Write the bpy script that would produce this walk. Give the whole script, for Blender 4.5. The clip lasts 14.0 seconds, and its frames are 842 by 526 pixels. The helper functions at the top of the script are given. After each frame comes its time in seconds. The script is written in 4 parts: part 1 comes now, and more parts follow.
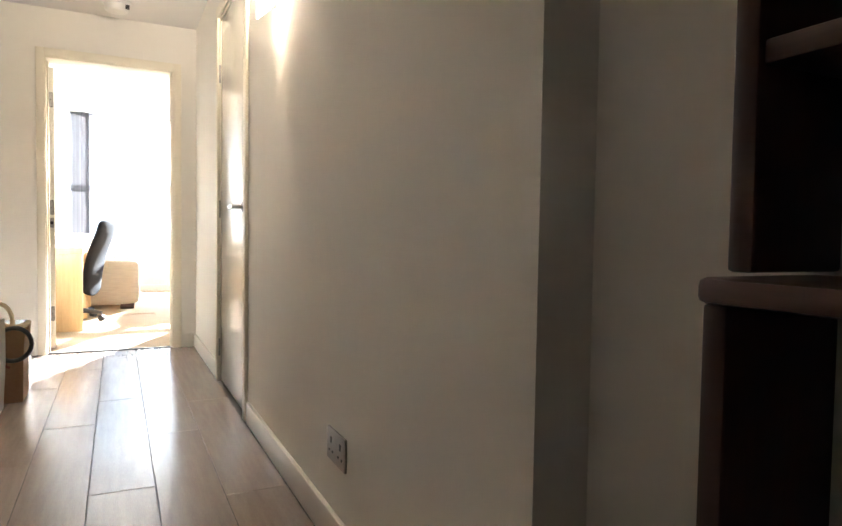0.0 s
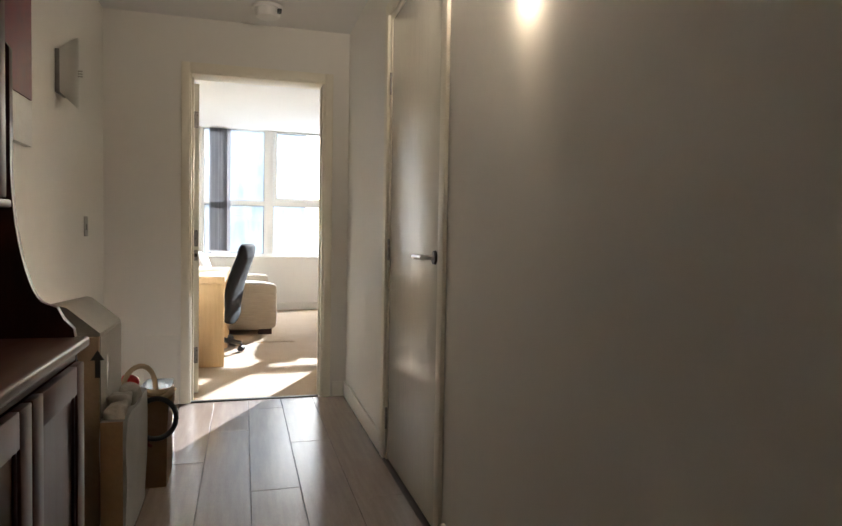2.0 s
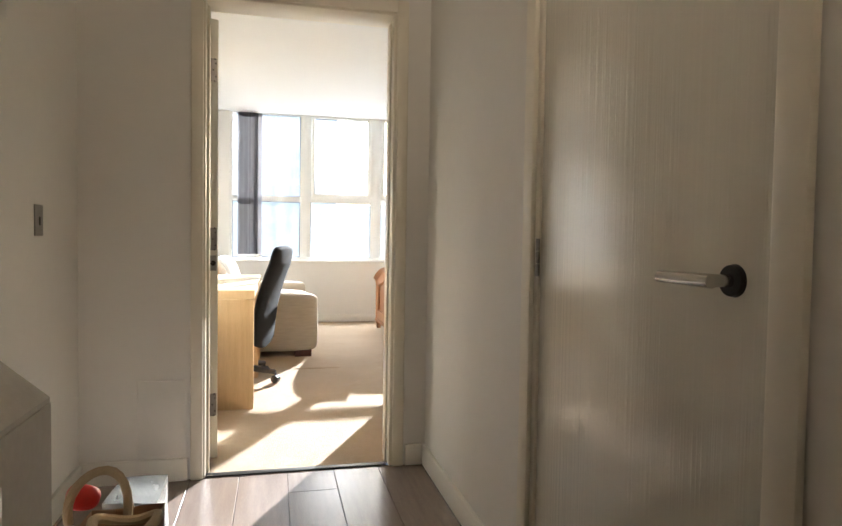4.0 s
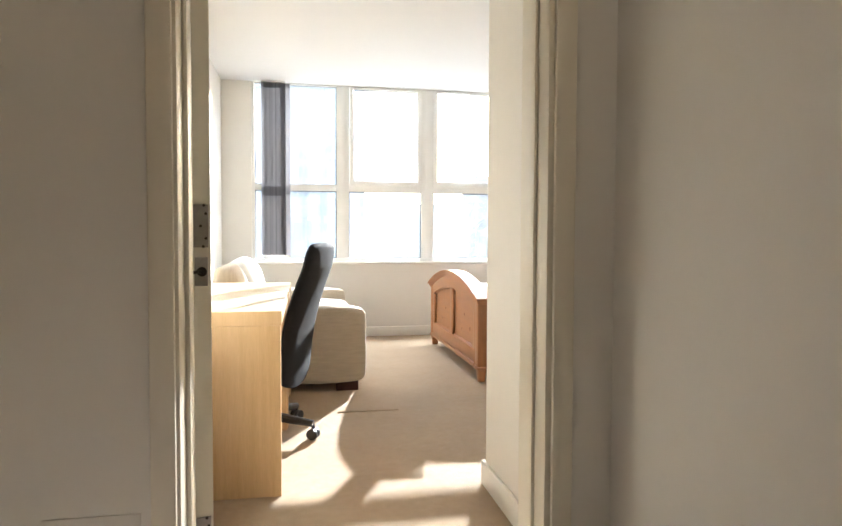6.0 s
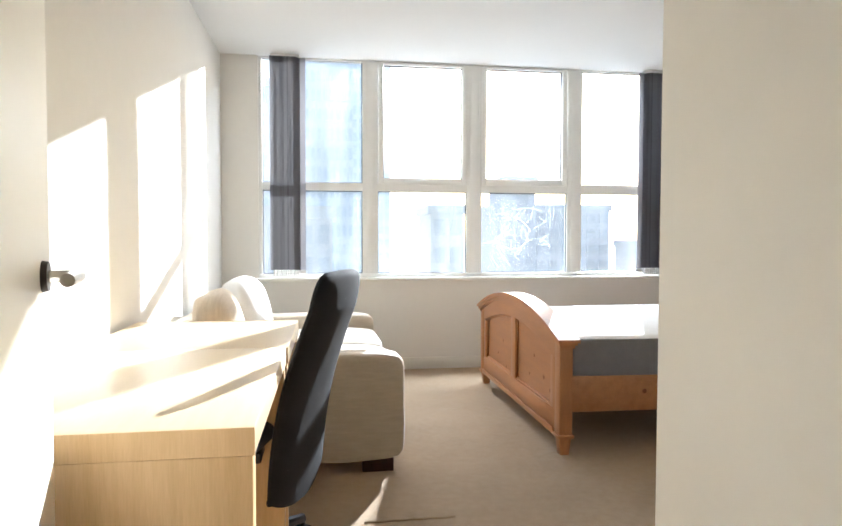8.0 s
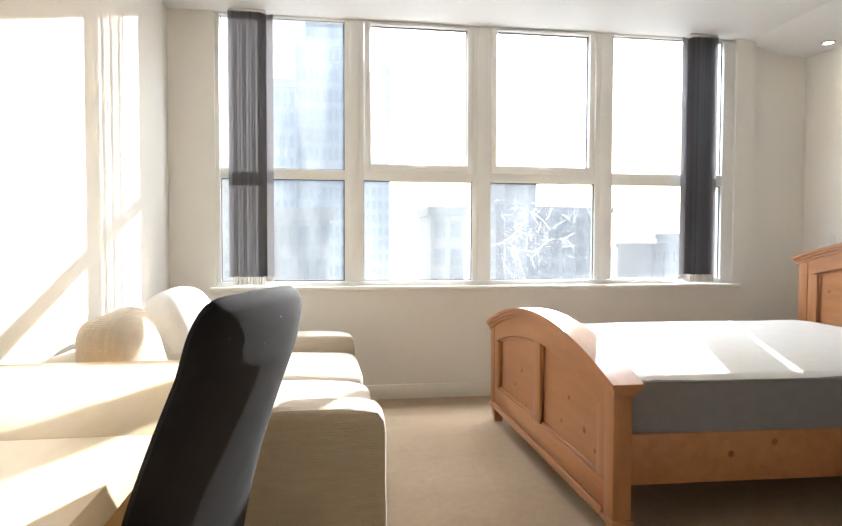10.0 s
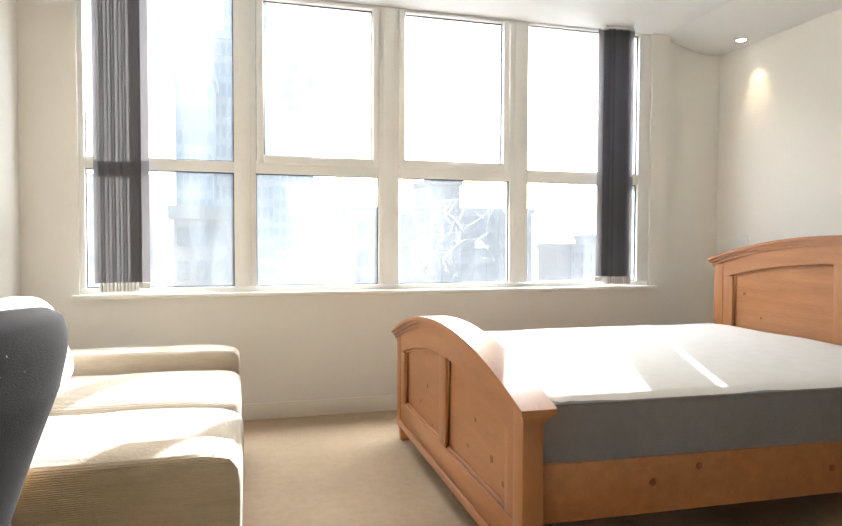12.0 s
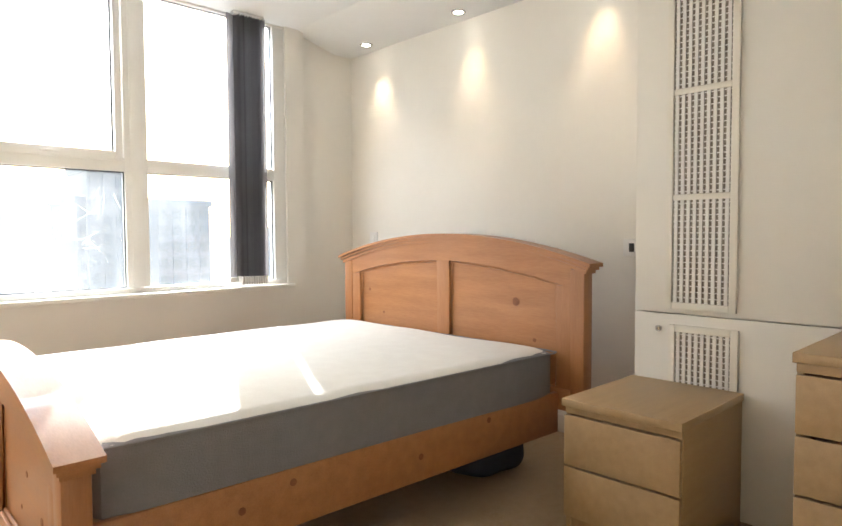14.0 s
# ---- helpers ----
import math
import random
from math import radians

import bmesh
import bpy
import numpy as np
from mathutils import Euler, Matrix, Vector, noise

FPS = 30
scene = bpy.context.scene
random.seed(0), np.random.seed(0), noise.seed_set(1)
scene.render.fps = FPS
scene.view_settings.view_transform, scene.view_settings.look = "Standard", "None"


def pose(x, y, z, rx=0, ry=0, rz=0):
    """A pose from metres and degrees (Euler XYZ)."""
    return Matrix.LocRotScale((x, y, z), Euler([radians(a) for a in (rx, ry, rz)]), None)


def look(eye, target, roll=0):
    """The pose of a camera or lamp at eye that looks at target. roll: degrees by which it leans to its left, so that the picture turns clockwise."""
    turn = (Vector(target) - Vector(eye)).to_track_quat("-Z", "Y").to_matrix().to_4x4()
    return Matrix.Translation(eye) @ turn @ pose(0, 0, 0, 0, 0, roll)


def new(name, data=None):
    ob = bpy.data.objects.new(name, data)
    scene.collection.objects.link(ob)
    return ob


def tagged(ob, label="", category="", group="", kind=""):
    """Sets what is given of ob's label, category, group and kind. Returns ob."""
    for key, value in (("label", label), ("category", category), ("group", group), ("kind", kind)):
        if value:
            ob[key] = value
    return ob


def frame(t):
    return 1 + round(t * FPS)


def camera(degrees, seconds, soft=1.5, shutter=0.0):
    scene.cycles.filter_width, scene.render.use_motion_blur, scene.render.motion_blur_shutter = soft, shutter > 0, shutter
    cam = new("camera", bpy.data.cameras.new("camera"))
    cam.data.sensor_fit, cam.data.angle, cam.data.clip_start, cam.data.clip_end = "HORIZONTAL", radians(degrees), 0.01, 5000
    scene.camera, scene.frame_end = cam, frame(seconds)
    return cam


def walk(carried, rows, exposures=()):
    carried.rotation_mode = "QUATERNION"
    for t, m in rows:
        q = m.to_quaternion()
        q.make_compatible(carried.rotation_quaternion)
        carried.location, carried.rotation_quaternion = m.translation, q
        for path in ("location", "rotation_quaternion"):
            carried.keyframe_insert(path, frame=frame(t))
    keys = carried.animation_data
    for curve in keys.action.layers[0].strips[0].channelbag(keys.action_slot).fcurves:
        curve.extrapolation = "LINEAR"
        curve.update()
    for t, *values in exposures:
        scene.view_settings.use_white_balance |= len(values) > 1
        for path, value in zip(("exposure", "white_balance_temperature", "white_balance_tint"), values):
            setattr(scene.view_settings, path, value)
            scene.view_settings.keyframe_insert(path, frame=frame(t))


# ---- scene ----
cam = camera(68.1, 14.0)
PATH = [
    (0, (-0.136, -0.605, 0.855), (0.74, 1.191, 0.773), 0.9),
    (0.5, (-0.203, -0.425, 0.904), (0.506, 1.443, 0.824), 1.0),
    (1, (-0.251, -0.224, 0.937), (0.367, 1.677, 0.856), 0.9),
    (1.5, (-0.262, 0.004, 1.012), (0.309, 1.919, 0.933), 1.0),
    (2, (-0.257, 0.29, 1.055), (0.29, 2.212, 0.976), 1.0),
    (2.5, (-0.27, 0.552, 1.058), (0.258, 2.479, 0.979), 1.0),
    (3, (-0.285, 0.897, 1.066), (0.218, 2.831, 0.988), 1.0),
    (5.5, (-0.284, 2.671, 1.001), (0.11, 4.63, 0.924), 0.4),
    (6, (-0.319, 3.033, 1.001), (0.052, 4.997, 0.923), 0.2),
    (6.5, (-0.3, 3.323, 1.002), (0.049, 5.291, 0.927), 0.2),
    (7, (-0.27, 3.63, 1.031), (0.057, 5.601, 0.955), 0.2),
    (7.5, (-0.282, 3.971, 1.058), (0.024, 5.946, 0.982), 0.1),
    (8, (-0.26, 4.259, 1.081), (0.032, 6.236, 1.005), 0.1),
    (10.5, (-0.032, 5.336, 1.065), (0.261, 7.313, 0.997), 0.2),
    (11, (0.026, 5.413, 1.071), (0.332, 7.388, 1.003), 0.2),
    (11.5, (0.066, 5.481, 1.059), (0.427, 7.448, 0.996), 0.2),
    (12, (0.113, 5.54, 1.066), (0.637, 7.469, 1.0), 0.2),
    (12.5, (0.134, 5.557, 1.081), (0.888, 7.408, 1.008), 0.2),
    (13, (0.184, 5.565, 1.078), (1.18, 7.298, 1.006), 0.1),
    (13.5, (0.297, 5.571, 1.09), (1.508, 7.161, 1.012), -0.0),
    (14, (0.498, 5.602, 1.101), (1.881, 7.045, 1.011), -0.3),
]
walk(cam, [(t, look(eye, target, roll)) for t, eye, target, roll in PATH], exposures=[(0, 3.95, 5400, 8), (0.5, 3.35, 5400, 8), (1.0, 2.8, 5400, 8), (2.0, 2.3, 5450, 8), (3.0, 2.35, 5550, 8), (5.5, 2.35, 5700, 9), (6.5, 2.2, 5650, 8), (7.5, 2.0, 5500, 8), (8.5, 1.8, 5500, 8), (10.5, 1.75, 6000, 10), (12.0, 1.9, 6000, 9), (13, 2.0, 6000, 9), (14, 2.1, 6150, 9)])

W, WL, WH, XR, XS, XC, XE = 9.38, -1.10, -1.065, 0.40, 0.41, 2.98, 3.44
CH, CR = 2.378, 2.535
SUN = Vector((0.496, 1.0, 0.364)).normalized()

# ---- world, sun, lamps ----
world = bpy.data.worlds.new("sky")
scene.world = world
world.use_nodes = True
nt = world.node_tree
sky = nt.nodes.new("ShaderNodeTexSky")
sky.sky_type = "NISHITA"
sky.sun_disc = False
sky.sun_elevation = math.asin(SUN.z)
sky.sun_rotation = math.atan2(SUN.x, SUN.y)
sky.dust_density = 3.0
nt.nodes["Background"].inputs["Strength"].default_value = 0.10
nt.links.new(sky.outputs[0], nt.nodes["Background"].inputs["Color"])

sun = new("sun", bpy.data.lights.new("sun", "SUN"))
sun.data.energy, sun.data.angle, sun.data.color = 5.0, radians(0.55), (1.0, 0.95, 0.88)
sun.matrix_world = look(SUN * 60, (0, 0, 0))


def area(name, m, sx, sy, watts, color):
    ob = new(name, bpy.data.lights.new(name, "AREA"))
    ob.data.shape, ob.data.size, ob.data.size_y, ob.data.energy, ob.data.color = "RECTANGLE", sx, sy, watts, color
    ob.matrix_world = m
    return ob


# Unseen lamp added outside above the window to strengthen the sky's light.
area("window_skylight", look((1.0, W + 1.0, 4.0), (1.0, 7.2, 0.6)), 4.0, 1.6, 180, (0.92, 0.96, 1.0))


def spot(name, eye, target, watts, size, color):
    ob = new(name, bpy.data.lights.new(name, "SPOT"))
    ob.data.energy, ob.data.spot_size, ob.data.spot_blend, ob.data.color, ob.data.shadow_soft_size = watts, radians(size), 0.9, color, 0.02
    ob.matrix_world = look(eye, target)
    return ob


def bulb(name, at, watts, color, r=0.03):
    ob = new(name, bpy.data.lights.new(name, "POINT"))
    ob.data.energy, ob.data.color, ob.data.shadow_soft_size = watts, color, r
    ob.location = at
    return ob


WARM = (1.0, 0.70, 0.44)


# ---- materials ----
def mat(name, a, b=None, rough=0.6, scale=6.0, metal=0.0, bump=0.0, bscale=60.0, stretch=(1, 1, 1), fine=0.35, vary=0.0, coat=0.0, spec=0.5, sheen=0.0, rvar=0.08):
    """A surface of two mixed tones at a coarse and a fine scale, with relief and uneven gloss."""
    m = bpy.data.materials.new(name)
    m.use_nodes = True
    n, l = m.node_tree.nodes, m.node_tree.links
    bs = n["Principled BSDF"]
    b = b or tuple(c * 0.86 for c in a)
    co = n.new("ShaderNodeTexCoord")
    mp = n.new("ShaderNodeMapping")
    mp.inputs["Scale"].default_value = stretch
    l.new(co.outputs["Object"], mp.inputs["Vector"])
    n1, n2 = n.new("ShaderNodeTexNoise"), n.new("ShaderNodeTexNoise")
    n1.inputs["Scale"].default_value, n2.inputs["Scale"].default_value = scale, scale * 9
    n1.inputs["Detail"].default_value, n2.inputs["Detail"].default_value = 4, 3
    l.new(mp.outputs[0], n1.inputs["Vector"])
    l.new(mp.outputs[0], n2.inputs["Vector"])
    mixf = n.new("ShaderNodeMix")
    mixf.inputs[0].default_value = fine
    l.new(n1.outputs[0], mixf.inputs[2])
    l.new(n2.outputs[0], mixf.inputs[3])
    ramp = n.new("ShaderNodeValToRGB")
    ramp.color_ramp.elements[0].position, ramp.color_ramp.elements[1].position = 0.32, 0.68
    ramp.color_ramp.elements[0].color, ramp.color_ramp.elements[1].color = (*b, 1), (*a, 1)
    l.new(mixf.outputs[0], ramp.inputs[0])
    col = ramp.outputs[0]
    if vary:
        info, hsv, mr = n.new("ShaderNodeObjectInfo"), n.new("ShaderNodeHueSaturation"), n.new("ShaderNodeMapRange")
        mr.inputs["To Min"].default_value, mr.inputs["To Max"].default_value = 1 - vary, 1 + vary
        l.new(info.outputs["Random"], mr.inputs["Value"])
        l.new(mr.outputs[0], hsv.inputs["Value"])
        l.new(col, hsv.inputs["Color"])
        col = hsv.outputs[0]
    l.new(col, bs.inputs["Base Color"])
    rr = n.new("ShaderNodeMapRange")
    rr.inputs["To Min"].default_value, rr.inputs["To Max"].default_value = max(0.02, rough - rvar), min(1, rough + rvar)
    l.new(n1.outputs[0], rr.inputs["Value"])
    l.new(rr.outputs[0], bs.inputs["Roughness"])
    bs.inputs["Metallic"].default_value = metal
    bs.inputs["Specular IOR Level"].default_value = spec
    bs.inputs["Coat Weight"].default_value = coat
    bs.inputs["Sheen Weight"].default_value = sheen
    if bump:
        n3, bp = n.new("ShaderNodeTexNoise"), n.new("ShaderNodeBump")
        n3.inputs["Scale"].default_value, n3.inputs["Detail"].default_value = bscale, 4
        l.new(mp.outputs[0], n3.inputs["Vector"])
        bp.inputs["Strength"].default_value, bp.inputs["Distance"].default_value = bump, 0.004
        l.new(n3.outputs[0], bp.inputs["Height"])
        l.new(bp.outputs[0], bs.inputs["Normal"])
    return m


def glow(name, color, strength):
    m = bpy.data.materials.new(name)
    m.use_nodes = True
    bs = m.node_tree.nodes["Principled BSDF"]
    bs.inputs["Base Color"].default_value = (*color, 1)
    bs.inputs["Emission Color"].default_value, bs.inputs["Emission Strength"].default_value = (*color, 1), strength
    return m


M_WALL = mat("wall_paint", (0.80, 0.772, 0.710), (0.775, 0.747, 0.685), 0.75, 2.0, bump=0.035, bscale=140)
M_CEIL = mat("ceiling_paint", (0.76, 0.75, 0.725), (0.74, 0.73, 0.705), 0.85, 2.5, bump=0.08, bscale=120)
M_TRIM = mat("cream_gloss", (0.80, 0.75, 0.62), (0.775, 0.72, 0.59), 0.42, 4.0, bump=0.05, bscale=25)
M_DOOR = mat("door_gloss", (0.80, 0.765, 0.66), (0.785, 0.75, 0.645), 0.10, 3.0, bump=0.34, bscale=130, stretch=(1, 1, 0.012), coat=0.0, rvar=0.02)
M_LEAF = mat("door_satin", (0.80, 0.765, 0.66), (0.785, 0.75, 0.645), 0.36, 3.0, bump=0.03, bscale=9)
M_SKIRT = mat("skirting_paint", (0.80, 0.775, 0.70), (0.77, 0.74, 0.66), 0.4, 5.0, bump=0.04)
M_UPVC = mat("white_upvc", (0.80, 0.79, 0.75), (0.76, 0.745, 0.70), 0.35, 6.0, rvar=0.1)
M_LAM = mat("laminate", (0.285, 0.228, 0.19), (0.215, 0.17, 0.142), 0.22, 5.0, stretch=(9, 0.8, 1), bump=0.06, bscale=40, vary=0.1, fine=0.45, spec=0.85)
M_GAP = mat("joint_dark", (0.10, 0.085, 0.075), rough=0.8)
M_CARPET = mat("carpet", (0.465, 0.34, 0.21), (0.375, 0.27, 0.16), 0.95, 3.0, bump=1.0, bscale=420, fine=0.5, sheen=0.15)
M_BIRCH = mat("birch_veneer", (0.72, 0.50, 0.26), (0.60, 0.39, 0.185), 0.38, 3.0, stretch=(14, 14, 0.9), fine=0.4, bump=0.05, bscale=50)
# Sun glare on the desk is put into this paler birch; grain turned too.
M_BIRCH_GLARE = mat("birch_top_glare", (0.80, 0.66, 0.44), (0.73, 0.58, 0.365), 0.35, 3.0, stretch=(14, 0.9, 14), fine=0.4, bump=0.05, bscale=50)
M_OAK = mat("oak_veneer", (0.46, 0.315, 0.165), (0.385, 0.255, 0.125), 0.42, 3.0, stretch=(0.9, 12, 12), fine=0.4, bump=0.05)
M_PINE = mat("waxed_pine", (0.475, 0.222, 0.092), (0.36, 0.152, 0.058), 0.36, 2.6, stretch=(9, 1.0, 9), fine=0.35, bump=0.08, bscale=40, coat=0.15)
M_PINE_V = mat("waxed_pine_upright", (0.46, 0.213, 0.088), (0.35, 0.147, 0.056), 0.36, 2.6, stretch=(9, 9, 0.9), fine=0.35, bump=0.08, bscale=40, coat=0.15)
M_KNOT = mat("knot", (0.20, 0.072, 0.028), (0.27, 0.10, 0.038), 0.5, 40)
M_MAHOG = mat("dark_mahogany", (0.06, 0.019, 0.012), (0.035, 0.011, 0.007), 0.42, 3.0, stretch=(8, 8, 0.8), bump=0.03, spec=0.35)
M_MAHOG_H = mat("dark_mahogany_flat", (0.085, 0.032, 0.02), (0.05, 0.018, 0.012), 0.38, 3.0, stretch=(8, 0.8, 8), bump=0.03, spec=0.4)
M_SOFA = mat("sofa_weave", (0.60, 0.52, 0.405), (0.485, 0.41, 0.31), 0.92, 9.0, stretch=(1, 1, 7), bump=0.9, bscale=90, sheen=0.25)
M_CUSH = mat("cushion_weave", (0.70, 0.60, 0.46), (0.55, 0.455, 0.335), 0.92, 12.0, stretch=(6, 1, 1), bump=0.8, bscale=110, sheen=0.25)
M_RAG = mat("grey_rag", (0.42, 0.375, 0.32), (0.30, 0.265, 0.22), 0.9, 12, bump=0.6, bscale=60)
M_CUSHW = mat("pale_cushion", (0.74, 0.72, 0.68), (0.66, 0.64, 0.60), 0.9, 10.0, bump=0.5, bscale=120)
M_MAT_TOP = mat("mattress_knit", (0.78, 0.755, 0.70), (0.73, 0.70, 0.645), 0.9, 14.0, bump=0.6, bscale=180)
M_MAT_SIDE = mat("mattress_side", (0.25, 0.25, 0.262), (0.215, 0.215, 0.228), 0.92, 20.0, bump=0.6, bscale=220)
M_BLACK = mat("black_mesh_fabric", (0.019, 0.018, 0.020), (0.011, 0.0107, 0.012), 0.9, 40.0, bump=0.22, bscale=520, spec=0.2)
M_LINT = mat("pale_lint", (0.45, 0.43, 0.40), rough=0.9)
M_NAVY = mat("seat_fabric", (0.04, 0.05, 0.075), (0.03, 0.037, 0.055), 0.9, 30, bump=0.5, bscale=200)
M_PLAST = mat("black_plastic", (0.02, 0.02, 0.021), (0.03, 0.03, 0.031), 0.38, 20)
M_BLIND = mat("grey_blind_fabric", (0.27, 0.262, 0.275), (0.20, 0.194, 0.205), 0.85, 12, stretch=(1, 1, 0.3), bump=0.3, bscale=200, vary=0.45)
M_WHITE = mat("white_plastic", (0.80, 0.79, 0.76), (0.77, 0.76, 0.73), 0.35, 15)
M_CHROME = mat("brushed_chrome", (0.62, 0.60, 0.57), (0.55, 0.53, 0.50), 0.22, 20, metal=1.0)
M_STEEL = mat("worn_steel", (0.42, 0.40, 0.37), (0.30, 0.28, 0.26), 0.42, 30, metal=1.0, rvar=0.15)
M_DARKM = mat("dark_metal", (0.06, 0.055, 0.05), (0.035, 0.03, 0.03), 0.4, 30, metal=0.8)
M_CARD = mat("cardboard", (0.37, 0.26, 0.17), (0.31, 0.215, 0.135), 0.85, 6, bump=0.25, bscale=60)
M_CARDW = mat("grey_cardboard", (0.31, 0.28, 0.24), (0.26, 0.235, 0.20), 0.8, 6, bump=0.2, bscale=60)
M_TAPE = mat("clear_tape", (0.62, 0.58, 0.52), (0.55, 0.51, 0.45), 0.15, 30, coat=0.5)
M_PAPER = mat("white_paper", (0.74, 0.72, 0.68), (0.66, 0.64, 0.60), 0.7, 10, bump=0.4, bscale=30)
M_KRAFT = mat("kraft_paper", (0.34, 0.205, 0.11), (0.28, 0.165, 0.085), 0.75, 8, bump=0.4, bscale=30)
M_STRAP = mat("tan_strap", (0.52, 0.41, 0.26), (0.44, 0.34, 0.21), 0.8, 30, bump=0.4, bscale=200)
M_RED = mat("red_plastic", (0.62, 0.03, 0.025), (0.52, 0.025, 0.02), 0.35, 20)
M_PRINT = mat("faded_red_print", (0.24, 0.055, 0.035), (0.19, 0.05, 0.03), 0.7, 40)
M_FOIL = mat("silver_wrap", (0.60, 0.60, 0.58), (0.45, 0.45, 0.44), 0.25, 14, metal=0.7, bump=0.8, bscale=14)
M_LAMPG = mat("frosted_glass", (0.78, 0.76, 0.70), (0.74, 0.72, 0.66), 0.35, 10)
M_LAMPON = glow("lit_frosted_glass", (1.0, 0.85, 0.64), 1.1)
M_SPOTON = glow("lit_spot_lens", (1.0, 0.93, 0.80), 5.0)
M_DARK = mat("dark_void", (0.03, 0.028, 0.025), rough=0.9)
M_GRILLESHADE = mat("grille_back", (0.30, 0.275, 0.225), (0.21, 0.19, 0.155), 0.9, 12)
M_CANVAS = mat("picture_print", (0.20, 0.03, 0.02), (0.07, 0.03, 0.06), 0.6, 2.0)
M_BASKET = mat("wicker", (0.36, 0.24, 0.14), (0.24, 0.15, 0.08), 0.8, 40, bump=1.0, bscale=120)


def glass(name, tint, rough):
    m = bpy.data.materials.new(name)
    m.use_nodes = True
    n, l = m.node_tree.nodes, m.node_tree.links
    n.remove(n["Principled BSDF"])
    tr, gl, mx, fr = n.new("ShaderNodeBsdfTransparent"), n.new("ShaderNodeBsdfGlossy"), n.new("ShaderNodeMixShader"), n.new("ShaderNodeFresnel")
    tr.inputs[0].default_value = (*tint, 1)
    gl.inputs["Roughness"].default_value = rough
    fr.inputs[0].default_value = 1.45
    l.new(fr.outputs[0], mx.inputs[0])
    l.new(tr.outputs[0], mx.inputs[1])
    l.new(gl.outputs[0], mx.inputs[2])
    l.new(mx.outputs[0], n["Material Output"].inputs[0])
    return m


def dusty_glass():
    """Clear glass with a thin uneven film of dirt that scatters light."""
    m = glass("dusty_hazed_window_glass", (0.97, 0.98, 0.99), 0.02)
    n, l = m.node_tree.nodes, m.node_tree.links
    clear = n["Mix Shader"].outputs[0]
    film, mx, tex, mr = n.new("ShaderNodeBsdfTranslucent"), n.new("ShaderNodeMixShader"), n.new("ShaderNodeTexNoise"), n.new("ShaderNodeMapRange")
    # Besides dirt, the film's pale blue stands in for haze over the view.
    film.inputs[0].default_value = (0.76, 0.81, 0.86, 1)
    co = n.new("ShaderNodeTexCoord")
    mp = n.new("ShaderNodeMapping")
    mp.inputs["Scale"].default_value = (3, 1, 0.8)
    l.new(co.outputs["Object"], mp.inputs[0])
    l.new(mp.outputs[0], tex.inputs["Vector"])
    tex.inputs["Scale"].default_value, tex.inputs["Detail"].default_value = 2.0, 6
    mr.inputs["From Min"].default_value, mr.inputs["From Max"].default_value = 0.35, 0.75
    mr.inputs["To Min"].default_value, mr.inputs["To Max"].default_value = 0.032, 0.078
    l.new(tex.outputs[0], mr.inputs["Value"])
    l.new(mr.outputs[0], mx.inputs[0])
    l.new(clear, mx.inputs[1])
    l.new(film.outputs[0], mx.inputs[2])
    l.new(mx.outputs[0], n["Material Output"].inputs[0])
    return m


M_GLASS = dusty_glass()


def blind_fabric():
    """Thin woven strips that let some daylight through."""
    m = M_BLIND
    n, l = m.node_tree.nodes, m.node_tree.links
    tl, mx = n.new("ShaderNodeBsdfTranslucent"), n.new("ShaderNodeMixShader")
    tl.inputs[0].default_value = (0.46, 0.45, 0.455, 1)
    mx.inputs[0].default_value = 0.46
    l.new(n["Principled BSDF"].outputs[0], mx.inputs[1])
    l.new(tl.outputs[0], mx.inputs[2])
    l.new(mx.outputs[0], n["Material Output"].inputs[0])


blind_fabric()
def scuffed():
    """Scratched glass: it scatters the light that comes through."""
    m = bpy.data.materials.new("scratched_glass")
    m.use_nodes = True
    n, l = m.node_tree.nodes, m.node_tree.links
    tl = n.new("ShaderNodeBsdfTranslucent")
    tl.inputs[0].default_value = (0.85, 0.85, 0.83, 1)
    l.new(tl.outputs[0], n["Material Output"].inputs[0])
    return m


M_SCRATCH = scuffed()
M_CABGLASS = glass("cabinet_glass", (0.55, 0.55, 0.55), 0.02)


def ribbed(m, scale, depth):
    """Fine raised ribs across a woven cover."""
    n, l = m.node_tree.nodes, m.node_tree.links
    wv, bp, co = n.new("ShaderNodeTexWave"), n.new("ShaderNodeBump"), n.new("ShaderNodeTexCoord")
    wv.bands_direction = "Z"
    wv.inputs["Scale"].default_value, wv.inputs["Distortion"].default_value, wv.inputs["Detail Scale"].default_value = scale, 1.2, 3.0
    l.new(co.outputs["Object"], wv.inputs["Vector"])
    bp.inputs["Strength"].default_value, bp.inputs["Distance"].default_value = depth, 0.004
    l.new(wv.outputs["Fac"], bp.inputs["Height"])
    l.new(n["Bump"].outputs[0], bp.inputs["Normal"])
    l.new(bp.outputs[0], n["Principled BSDF"].inputs["Normal"])


ribbed(M_SOFA, 62, 0.4)
ribbed(M_CUSH, 62, 0.35)


